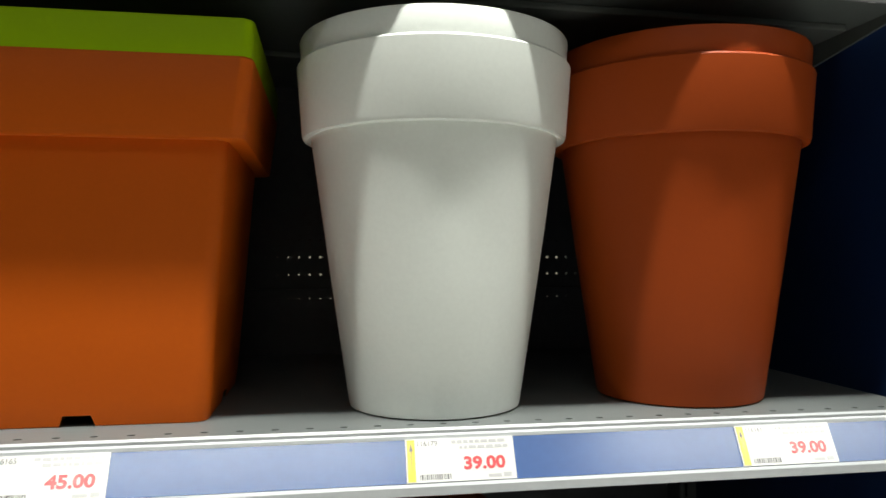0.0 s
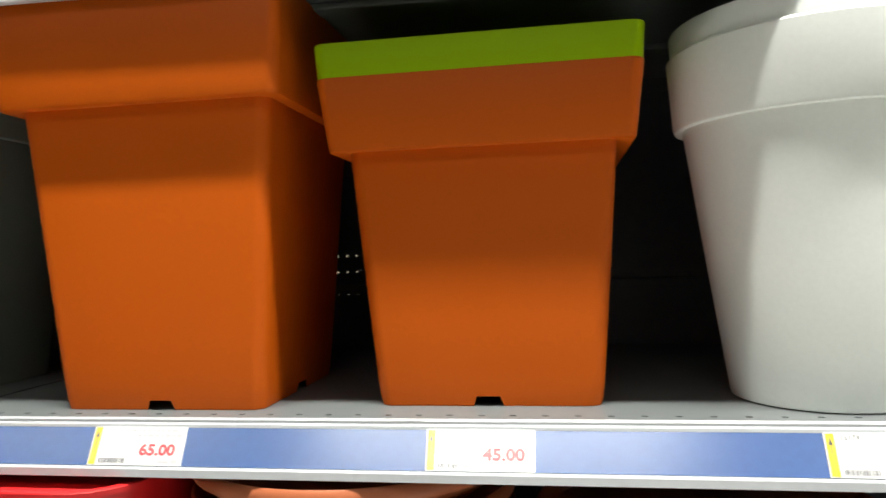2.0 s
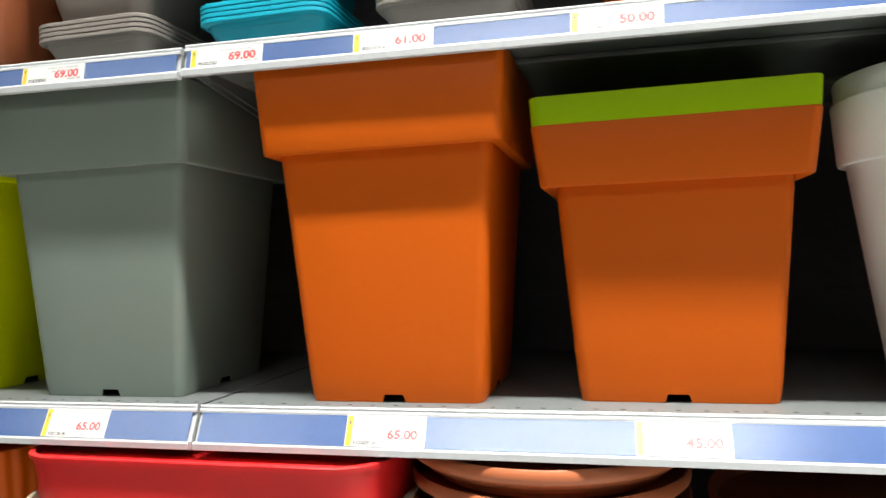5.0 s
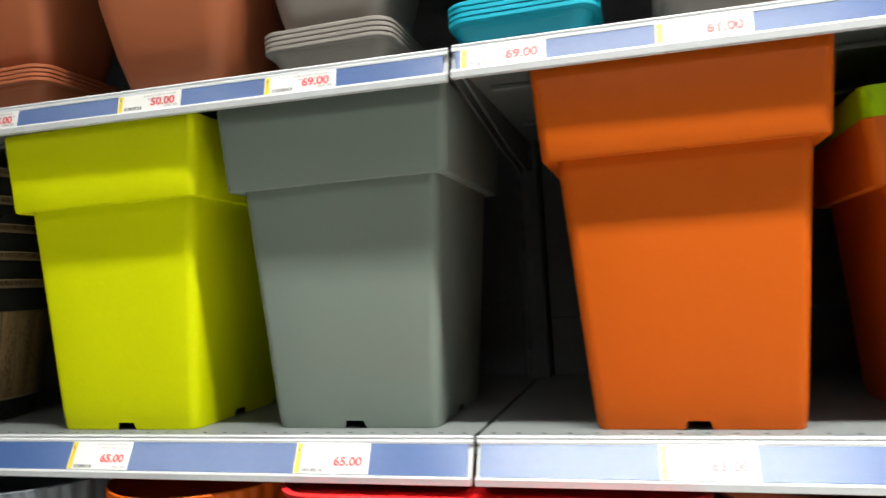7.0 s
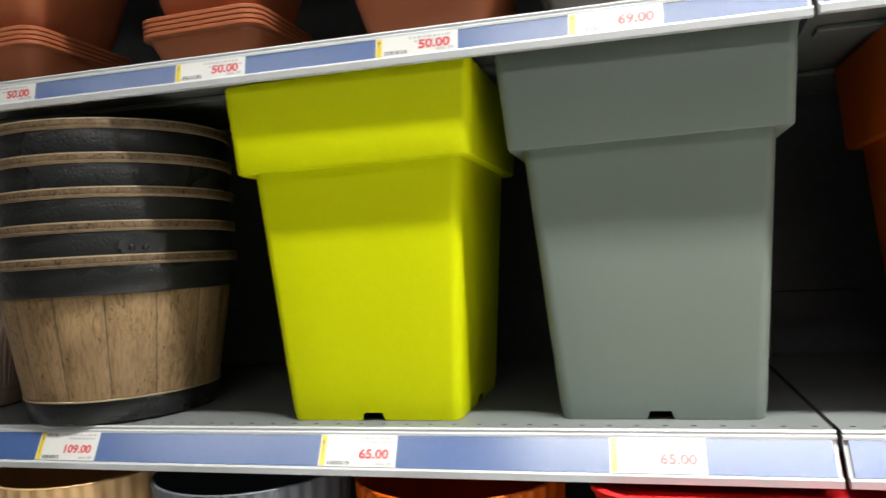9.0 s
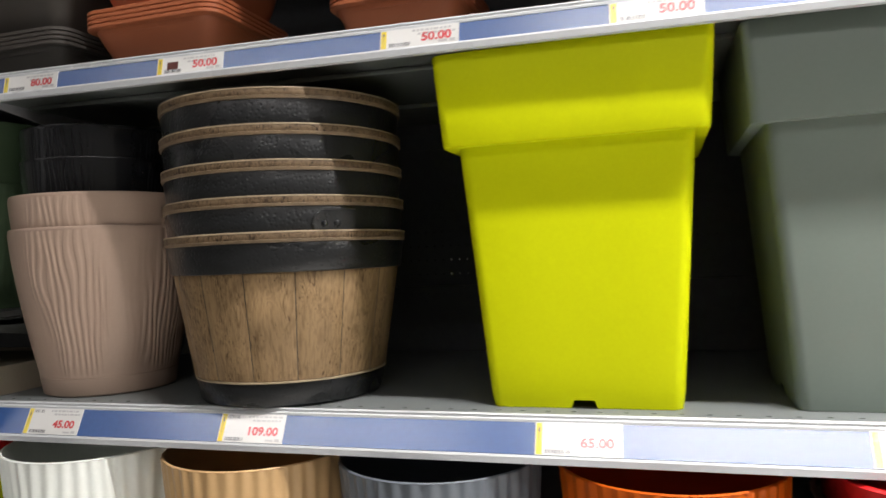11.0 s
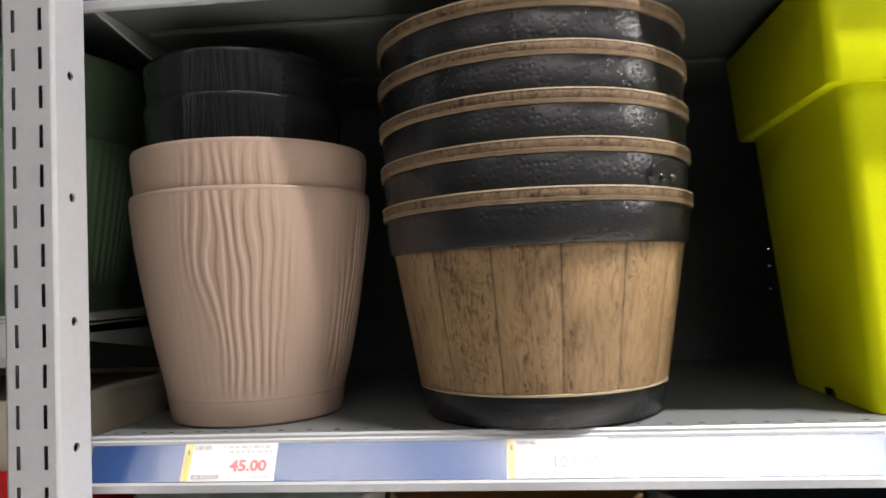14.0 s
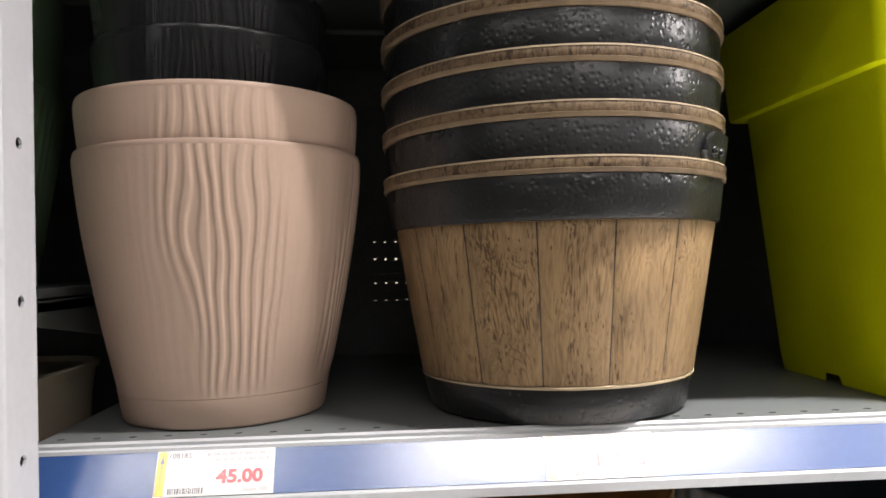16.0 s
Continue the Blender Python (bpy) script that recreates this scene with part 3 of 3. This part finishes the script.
def round_planter(x, y, material, label, nested_label, height, rim_at, second, bottom_r, top_r):
    """A tapered round planter with a stepped rim; second: the height to which another one nested in it stands out."""
    pot = thing("round_planter", x, y, SHELF_Z + 0.0005, label, "planter", "round planters")
    mid = bottom_r + (top_r - 0.013 - bottom_r) * 0.5
    body = [(bottom_r - 0.004, 0.0), (bottom_r - 0.001, 0.001), (bottom_r, 0.004), (mid, rim_at * 0.5), (top_r - 0.013, rim_at + 0.002)]
    part("body", lathe(body, 128), material, pot, smooth=40)
    rim = [(top_r - 0.016, rim_at + 0.002), (top_r - 0.010, rim_at - 0.001), (top_r - 0.0062, rim_at), (top_r - 0.005, rim_at + 0.003), (top_r - 0.0005, second - 0.002), (top_r - 0.002, second), (top_r - 0.006, second), (top_r - 0.008, second - 0.01)]
    part("rim", lathe(rim, 128), material, pot, smooth=40)
    inner = thing("round_planter", x, y, SHELF_Z + second - 0.004, nested_label, "planter", "round planters")
    nested_rim = [(top_r - 0.012, 0.0), (top_r - 0.0045, 0.004), (top_r - 0.003, height - second + 0.002), (top_r - 0.004, height - second + 0.004), (top_r - 0.008, height - second + 0.004)]
    part("rim", lathe(nested_rim, 128, None, False), material, inner, smooth=40)
    part("inner_wall", lathe([(top_r - 0.008, height - second + 0.0038), (top_r - 0.010, height - second), (bottom_r, -0.2), (0.001, -0.202)], 128, None, False), material, inner, smooth=40)


round_planter(0.816, 0.102, WHITE, "tall matt white plastic round planter with a stepped rim", "round planter of the same plastic nested inside another", 0.328, 0.240, 0.305, 0.0785, 0.126)
round_planter(1.061, 0.111, TERRACOTTA, "tall matt terracotta plastic round planter with a stepped rim", "round planter of the same plastic nested inside another", 0.328, 0.240, 0.304, 0.079, 0.126)


# ---- whisky barrel planters, stacked ----
BARREL_X, BARREL_Y, STEP = -0.836, 0.103, 0.0397
STAVES = 15


def barrel(level):
    z = SHELF_Z + 0.0005 + STEP * level
    pot = thing("barrel_planter", BARREL_X, BARREL_Y, z, "oak-look plastic barrel planter with black bands" + (", nested in the stack" if level else " under the stack"), "planter", "barrel planters", rz=2 + 37 * level)
    pot.scale = (0.96, 0.96, 0.97)
    def tilt(amount):
        return lambda a, zz, r: amount * (math.sin(STAVES * a) * 0.3 + math.sin(3 * a + level))
    if level == 0:
        part("foot_band", lathe([(0.112, 0.0), (0.116, 0.001), (0.1185, 0.004), (0.1240, 0.0285), (0.1230, 0.030), (0.1195, 0.030)], 120), HOOP, pot, smooth=50)
        part("edge_bead", lathe([(0.1225, 0.0295), (0.1255, 0.030), (0.1258, 0.0317), (0.1232, 0.0325)], 120, tilt(0.0003)), WORN, pot, "worn pale edge", smooth=60)
        stave_bm = lathe([(0.1225, 0.0315), (0.1252, 0.033), (0.1365, 0.098), (0.1475, 0.163), (0.146, 0.166)], 6, None, False, math.radians(12.35) * -1 + 0.004, 2 * (math.radians(12.35) - 0.004) * 24 / 24.7)
        for v in stave_bm.verts:
            a = abs(math.atan2(v.co.y, v.co.x))
            if a > math.radians(11.0):
                v.co.xy *= 0.9875
        first = part("stave", stave_bm, OAK, pot, smooth=50)
        for k in range(1, STAVES):
            other = new("stave", first.data)
            other.parent = pot
            other.matrix_basis = pose(0, 0, 0, 0, 0, 24.0 * k)
        part("inner_shell", lathe([(0.113, 0.025), (0.1235, 0.032), (0.1455, 0.164)], 96), HOOP, pot, smooth=50)
    low = 0.160 if level == 0 else 0.150
    band = [(0.145, low), (0.1500, low + 0.0005), (0.1512, low + 0.003), (0.1552, 0.1935), (0.1540, 0.1955), (0.150, 0.1955)]
    part("band", lathe(band, 160, tilt(0.0005)), HOOP, pot, "hammered black band", smooth=50)
    part("rim", lathe([(0.150, 0.194), (0.1558, 0.1950), (0.1570, 0.1962), (0.1578, 0.2040), (0.1570, 0.2058), (0.152, 0.206), (0.1505, 0.203), (0.146, 0.16)], 160, tilt(0.0006)), OAK_RIM, pot, "oak-look rim", smooth=50)
    part("edge_bead", lathe([(0.1562, 0.2053), (0.1580, 0.2055), (0.1578, 0.2068), (0.1556, 0.2072)], 160, tilt(0.0006)), WORN, pot, "worn pale edge", smooth=60)
    part("edge_bead", lathe([(0.1540, 0.1942), (0.1570, 0.1946), (0.1579, 0.1976), (0.1562, 0.1984)], 160, tilt(0.0005)), WORN_DARK, pot, "worn pale edge", smooth=60)
    if level == 1:
        clasp_bm = lathe([(0.1512, 0.1565), (0.1545, 0.158), (0.1560, 0.165), (0.1575, 0.172), (0.1590, 0.180), (0.1602, 0.189), (0.1570, 0.1905)], 20, None, False, 0.0, 0.36)
        for v in clasp_bm.verts:
            u = math.atan2(v.co.y, v.co.x) / 0.36
            if u < 0.42:
                v.co.z = 0.1735 + (v.co.z - 0.1735) * math.sqrt(max(0.0, 1 - (1 - u / 0.42) ** 2))
        clasp = part("clasp", clasp_bm, HOOP, pot, "rounded overlapping band end with two rivets", smooth=50)
        clasp.matrix_basis = pose(0, 0, 0, 0, 0, -60 - 30)
        for a in (0.10, 0.20):
            rivet = bmesh.new()
            bmesh.ops.create_uvsphere(rivet, u_segments=12, v_segments=8, radius=0.0045, matrix=Matrix.Translation((0.1572 * math.cos(a), 0.1572 * math.sin(a), 0.1735)))
            part("rivet", rivet, HOOP, clasp, smooth=60)


for level in range(5):
    barrel(level)


# ---- wavy planters ----
BUNDLE, BUNDLE_AT = math.radians(72), math.radians(-75)


def waves(a, z, r, top=1.0):
    """Bundles of drifting ridges like wind on sand, drawn together at half height, with calm wall between."""
    n1 = noise.noise(Vector((math.cos(a) * 1.8, math.sin(a) * 1.8, z * 8.0)))
    n2 = noise.noise(Vector((math.cos(a) * 5.0 + 9, math.sin(a) * 5.0, z * 17.0)))
    off = (a - BUNDLE_AT + BUNDLE / 2) % BUNDLE - BUNDLE / 2
    wide = 0.42 + 0.12 * n1 + 0.10 * math.sin(29 * z + 2 * a)
    calm = max(0.0, min(1.0, (wide - abs(off)) / 0.14)) * 0.92 + 0.08
    turned = math.degrees(a) % 360
    calm *= max(0.12, min(1.0, (abs(turned - 205) - 32) / 14))  # one side stays smooth
    squeeze = 1 + 0.10 * math.exp(-((z - 0.085) / 0.05) ** 2)
    ridge = max(0.0, min(1.0, (0.5 + 0.5 * math.cos(74 * off * squeeze + 2.6 * n1 + 4.6 * n2) - 0.18) / 0.6))
    ridge *= ridge * (3 - 2 * ridge)
    return (0.0015 * calm * ridge - 0.0005) * max(0.5, min(1.0, (top - z) / 0.02)) * max(0.0, min(1.0, (z - 0.026) / 0.02))


def wavy_planter(x, y, z, material, label, height, lowest, saucer=True, scale=1.0):
    pot = thing("wavy_planter", x, y, z, label, "planter", "wavy planters")
    def r_at(zz):
        u = max(0.0, min(1.0, (zz - 0.027) / 0.193))
        return scale * (0.0904 + 0.0326 * (1 - (1 - u) ** 1.4))
    steps = 54
    profile = [(r_at(lowest + (height - 0.004 - lowest) * k / steps), lowest + (height - 0.004 - lowest) * k / steps) for k in range(steps + 1)]
    relief = 1.0 if saucer else 0.6
    ridges = lambda a, zz, rr: relief * waves(a, zz, rr, height)
    part("body", lathe(profile, 840, ridges, False), material, pot, smooth=70)
    t = r_at(height)
    lip = [(t - 0.003, height - 0.0048), (t - 0.0010, height - 0.0042), (t - 0.0006, height - 0.001), (t - 0.0012, height + 0.0006), (t - 0.0035, height + 0.0008), (t - 0.006, height - 0.006), (r_at(lowest) - 0.006, lowest + 0.006), (0.001, lowest + 0.004)]
    part("rim", lathe(lip, 160, lambda a, zz, rr: 0.5 * relief * waves(a, 0.2, rr) if rr > 0.02 else 0.0, False), material, pot, smooth=60)
    if saucer:
        part("foot_ring", lathe([(0.083, 0.0), (0.0856, 0.001), (0.0868, 0.003), (0.0902, 0.0243), (0.0890, 0.0256), (0.088, 0.026)], 120), material, pot, smooth=50)


WAVY_X, WAVY_Y = -1.1325, 0.1135
wavy_planter(WAVY_X, WAVY_Y, SHELF_Z + 0.0005, TAUPE, "taupe plastic planter with drifting wavy ridges", 0.223, 0.025)
wavy_planter(WAVY_X, WAVY_Y, SHELF_Z + 0.0445, TAUPE, "taupe wavy plastic planter nested in another", 0.223, 0.15, False, 0.985)
wavy_planter(WAVY_X - 0.006, WAVY_Y, SHELF_Z + 0.102, BLACK, "glossy black wavy plastic planter nested in the stack", 0.214, 0.13, False, 0.83)
wavy_planter(WAVY_X - 0.006, WAVY_Y, SHELF_Z + 0.144, BLACK, "glossy black wavy plastic planter on top of the stack", 0.214, 0.15, False, 0.825)


# ---- upper shelf: square pots on stacked saucers ----
def saucer_stack(x, y, z, material, label, half=0.088, count=4, zz=0.045):
    for k in range(count):
        tray = thing("square_saucer", x, y, z + 0.006 * k, label, "saucer", "square saucers")
        outline = [(half * 0.66, 0.0, 0.015), (half * 0.70, 0.003, 0.018), (half * 0.92, zz - 0.0065, 0.022), (half * 0.97, zz - 0.006, 0.023), (half, zz - 0.0045, 0.024), (half, zz - 0.001, 0.024),
                   (half - 0.001, zz, 0.024), (half - 0.004, zz, 0.022), (half * 0.9, zz - 0.012, 0.028)]
        part("tray", square_loft(outline), material, tray, smooth=40)


def square_pot(x, y, z, material, label, half=0.062, height=0.20, top=0.098):
    pot = thing("square_pot", x, y, z, label, "flower pot", "square pots")
    wall = [(half * 0.94, 0.0, 0.02), (half, 0.004, 0.022), (half + (top - half) * 0.34, height * 0.25, 0.025), (half + (top - half) * 0.62, height * 0.5, 0.027), (top * 0.97, height * 0.86, 0.03), (top * 0.968, height * 0.865, 0.03)]
    part("body", square_loft(wall), material, pot, smooth=40)
    lip = [(top * 0.96, height * 0.858, 0.03), (top, height * 0.862, 0.03), (top, height, 0.03), (top - 0.005, height, 0.028), (top - 0.012, height * 0.8, 0.025)]
    part("rim", square_loft(lip), material, pot, smooth=40)


def pot_on_saucers(x, y, material, colour, half=0.084, count=4, tall=0.045):
    z = upper_z(x) + 0.0012
    saucer_stack(x, y, z, material, colour + " plastic square saucer in a stack of four", half, count, tall)
    square_pot(x, y + 0.004, z + 0.006 * count + tall - 0.026, material, colour + " plastic square flower pot standing on saucers", half * 0.70, 0.2, half * 1.12)


pot_on_saucers(-1.19, 0.10, DARK_TRAY, "dark grey")
pot_on_saucers(-0.975, 0.115, CLAY, "terracotta", 0.1, tall=0.058)
pot_on_saucers(-0.655, 0.115, CLAY, "terracotta", 0.083, tall=0.051)
square_pot(-0.372, 0.10, upper_z(-0.372) + 0.0012, CLAY, "terracotta plastic square flower pot on the upper shelf", 0.066, 0.24, 0.112)
pot_on_saucers(-0.165, 0.115, STONE, "stone grey")
pot_on_saucers(0.068, 0.115, TURQUOISE, "turquoise")
pot_on_saucers(0.292, 0.115, STONE, "stone grey")
pot_on_saucers(0.545, 0.13, ORANGE, "orange")


# ---- lower shelf: fluted pots, a long planter, round saucers ----
def fluted_pot(x, y, material, label, r=0.136, height=0.303):
    pot = thing("fluted_pot", x, y, LOWER_Z + 0.0005, label, "planter", "fluted pots")
    def flutes(a, z, rr):
        return 0.0013 * math.sin(40 * a + 1.6 * math.sin(5 * a + 14 * z) + 1.2 * math.sin(3 * a - 9 * z)) - 0.0003 if rr > r * 0.62 and z > 0.004 else 0.0
    wall = [(r * 0.72, 0.0), (r * 0.75, 0.005)] + [(r * (0.75 + 0.25 * (k / 12) ** 0.8), 0.005 + (height - 0.006) * k / 12) for k in range(1, 13)]
    part("body", lathe(wall, 364, flutes, cap=False), material, pot, smooth=70)
    part("inner_wall", lathe([(r * 0.998, height - 0.001), (r * 0.99, height + 0.0006), (r * 0.972, height), (r * 0.962, height - 0.004), (r * 0.7, 0.02), (0.001, 0.018)], 128, None, False), material, pot, smooth=50)


fluted_pot(-1.112, 0.066, WHITE, "white plastic fluted round planter", 0.119)
fluted_pot(-0.867, 0.068, TAN, "tan plastic fluted round planter", 0.117)
fluted_pot(-0.629, 0.068, SLATE, "slate grey plastic fluted round planter", 0.117)
fluted_pot(-0.373, 0.076, ORANGE, "orange plastic fluted round planter", 0.118)


def long_planter(x, y, z, material, label, half_x, half_y, height):
    pot = thing("long_planter", x, y, z, label, "planter", "long planters")
    wall = [(half_y - 0.022, 0.0, 0.04), (half_y - 0.018, 0.004, 0.045), (half_y - 0.0065, height - 0.03, 0.055), (half_y - 0.003, height - 0.006, 0.058), (half_y - 0.0035, height - 0.0055, 0.058)]
    part("body", square_loft(wall, extra=half_x - half_y), material, pot, smooth=40)
    lip = [(half_y - 0.0045, height - 0.0065, 0.058), (half_y - 0.0005, height - 0.0060, 0.058), (half_y, height - 0.001, 0.058), (half_y - 0.001, height, 0.058), (half_y - 0.006, height, 0.054), (half_y - 0.014, height - 0.05, 0.05)]
    part("rim", square_loft(lip, extra=half_x - half_y), material, pot, smooth=40)


long_planter(0.003, 0.078, LOWER_Z + 0.0005, CREAM, "cream plastic long planter with rounded corners", 0.229, 0.131, 0.259)
long_planter(0.003, 0.078, LOWER_Z + 0.066, RED, "glossy red plastic long planter nested in a cream one", 0.226, 0.127, 0.248)


def round_saucer(x, y, z, r, label):
    dish = thing("round_saucer", x, y, z, label, "saucer", "round saucers")
    part("dish", lathe([(r * 0.78, 0.0), (r * 0.82, 0.002), (r * 0.95, 0.020), (r * 0.984, 0.023), (r * 0.98, 0.024)], 128), CLAY, dish, smooth=60)
    part("rim", lathe([(r * 0.98, 0.0225), (r * 0.992, 0.024), (r, 0.029), (r * 0.998, 0.036), (r * 0.985, 0.0385), (r * 0.965, 0.037), (r * 0.9, 0.012)], 128), CLAY, dish, smooth=60)


for k in range(10):
    round_saucer(0.376, 0.135, LOWER_Z + 0.0005 + 0.0305 * k, 0.162, "terracotta plastic round saucer in a stack")
for k in range(8):
    round_saucer(0.72, 0.145, LOWER_Z + 0.0005 + 0.0305 * k, 0.164, "terracotta plastic round saucer in a shaded stack")


# ---- the next bay beyond the post ----
def ribbed_pot(x, y, z, material, label, r, height, second):
    pot = thing("ribbed_pot", x, y, z, label, "planter", "green pots")
    ribs = lambda a, zz, rr: 0.0011 * abs(math.sin(40 * a)) if 0.03 < zz < second else 0.0
    part("body", lathe([(r * 0.8, 0.0), (r * 0.82, 0.03), (r * 0.83, 0.032)] + [(r * (0.83 + 0.17 * k / 8), 0.032 + (second - 0.034) * k / 8) for k in range(1, 9)] + [(r * 0.99, second)], 320, ribs), material, pot, smooth=60)
    part("rim", lathe([(r * 0.96, second - 0.01), (r * 0.965, second), (r * 0.985, height - 0.002), (r * 0.97, height), (r * 0.95, height), (r * 0.9, height - 0.02)], 128), material, pot, smooth=50)


ribbed_pot(-1.455, 0.165, 1.2135, SAGE, "sage green plastic ribbed planter with a second nested in it", 0.150, 0.285, 0.190)
ribbed_pot(-1.80, 0.165, 1.2135, SAGE, "sage green plastic ribbed planter farther along the shelf", 0.150, 0.285, 0.190)
long_planter(-1.50, 0.150, 0.801, LIME, "lime plastic long planter under a red one", 0.21, 0.138, 0.20)
long_planter(-1.50, 0.150, 0.84, RED, "red plastic long planter nested between two others", 0.208, 0.137, 0.226)
long_planter(-1.50, 0.150, 0.88, CREAM, "cream plastic long planter on top of a stack", 0.206, 0.136, 0.253)


# ---- price labels ----
LABEL_TEXT = {}


def writing(body, size, bold, material, parent, x, y, label="", narrow=1.0):
    key = (body, size, bold, material.name)
    if key not in LABEL_TEXT:
        mesh = text_mesh(body, size, bold)
        mesh.materials.append(material)
        LABEL_TEXT[key] = mesh
    ob = new("writing", LABEL_TEXT[key])
    ob.parent = parent
    ob.matrix_basis = pose(x, y, 0.00055) @ Matrix.Diagonal((narrow, 1, 1, 1))
    if label:
        ob["label"] = label
    return ob


def price_label(x0, x1, price, shelf_top, front, drop, lean, code="", lines=2, picture=False):
    """A card in the price rail: yellow edge with an arrow, small print, barcode and the price in red."""
    tag = new("price_label")
    tagged(tag, "white card price label in the rail, red price " + price, "price label", "price labels")
    wide, high = x1 - x0, math.hypot(lean, drop - 0.007) - 0.001
    skew = math.degrees(math.atan2(UPPER_RISE if x0 < 0 else UPPER_FALL, BAY)) if shelf_top > 1.4 else 0.0
    lift = upper_z(x0) - UPPER_Z if skew else 0.0
    base = pose(x0, front - 0.003 - lean, shelf_top - drop + lift, 0, skew, 0) @ rail_pose(0, 0, 0, lean, drop)
    tag.matrix_world = base @ pose(0, 0.0006, 0.0019)
    tag.empty_display_size = 0.02
    part("card", boxed(0, wide, 0, high, -0.0004, 0.0003), CARD, tag)
    part("yellow_edge", boxed(0.001, 0.0072, 0.0006, high - 0.0006, 0.0003, 0.0005), YELLOW, tag, "yellow edge strip")
    arrow = bmesh.new()
    for tri in (((0.0041, high * 0.9), (0.0027, high * 0.72), (0.0055, high * 0.72)), ((0.0038, high * 0.72), (0.0044, high * 0.72), (0.0041, high * 0.12))):
        arrow.faces.new([arrow.verts.new((x, y, 0.0006)) for x, y in tri])
    part("arrow", arrow, INK, tag, "thin black arrow")
    if price:
        writing(price, 0.0128, 0.0005, INK_RED, tag, wide - 0.008 - len(price) * 0.0066, high * 0.27, "red printed price", 1.16)
    if code:
        writing(code, 0.0056, 0.0, INK, tag, 0.0082, high - 0.0056, "small printed number")
    bars = bmesh.new()
    for k, (bx, bw) in enumerate(((0.036, 0.040), (0.042, 0.038))[:lines]):
        gap = 0
        x = bx
        rng = random.Random(int(abs(x0) * 1000) + k)
        while x < min(bx + bw, wide - 0.006):
            w = rng.uniform(0.002, 0.006)
            box(bars, x, min(x + w, wide - 0.004), high - 0.0042 - 0.0042 * k, high - 0.0020 - 0.0042 * k, 0.0003, 0.00055)
            x += w + 0.0013
    part("small_print", bars, INK_GREY, tag, "unreadable grey small print")
    code_bars = bmesh.new()
    rng = random.Random(int(abs(x0) * 999) + 5)
    x = 0.010
    while x < 0.034:
        w = rng.uniform(0.0004, 0.0014)
        box(code_bars, x, x + w, 0.0018, 0.0058, 0.0003, 0.00055)
        x += w + rng.uniform(0.0005, 0.0011)
    part("barcode", code_bars, INK, tag, "small barcode")
    foot = bmesh.new()
    box(foot, wide - 0.022, wide - 0.012, 0.002, 0.0042, 0.0003, 0.00055)
    box(foot, wide - 0.010, wide - 0.004, 0.002, 0.0050, 0.0003, 0.00055)
    part("small_print", foot, INK_GREY, tag)
    if picture:
        part("printed_patch", boxed(0.014, 0.029, high * 0.28, high * 0.72, 0.0003, 0.00055), BROWN_INK, tag, "dark brown printed patch")


MIDDLE = (SHELF_Z, 0.0, 0.037, 0.015)
UPPER = (UPPER_Z, UPPER_Y, 0.0285, 0.0038)
price_label(0.477, 0.564, "45.00", *MIDDLE, code="116165")
price_label(0.777, 0.862, "39.00", *MIDDLE, code="116179")
price_label(1.051, 1.137, "39.00", *MIDDLE, code="116161")
price_label(0.181, 0.268, "65.00", *MIDDLE)
price_label(-0.201, -0.114, "65.00", *MIDDLE)
price_label(-0.502, -0.416, "65.00", *MIDDLE)
price_label(-0.870, -0.786, "109.00", *MIDDLE, code="109146")
price_label(-1.155, -1.070, "45.00", *MIDDLE, code="108185")
price_label(0.012, 0.100, "69.00", *UPPER)
price_label(0.205, 0.292, "61.00", *UPPER)
price_label(0.430, 0.517, "50.00", *UPPER)
price_label(-0.215, -0.128, "69.00", *UPPER)
price_label(-0.411, -0.324, "50.00", *UPPER)
price_label(-0.649, -0.562, "50.00", *UPPER)
price_label(-0.932, -0.842, "50.00", *UPPER, picture=True)
price_label(-1.165, -1.080, "80.00", *UPPER)
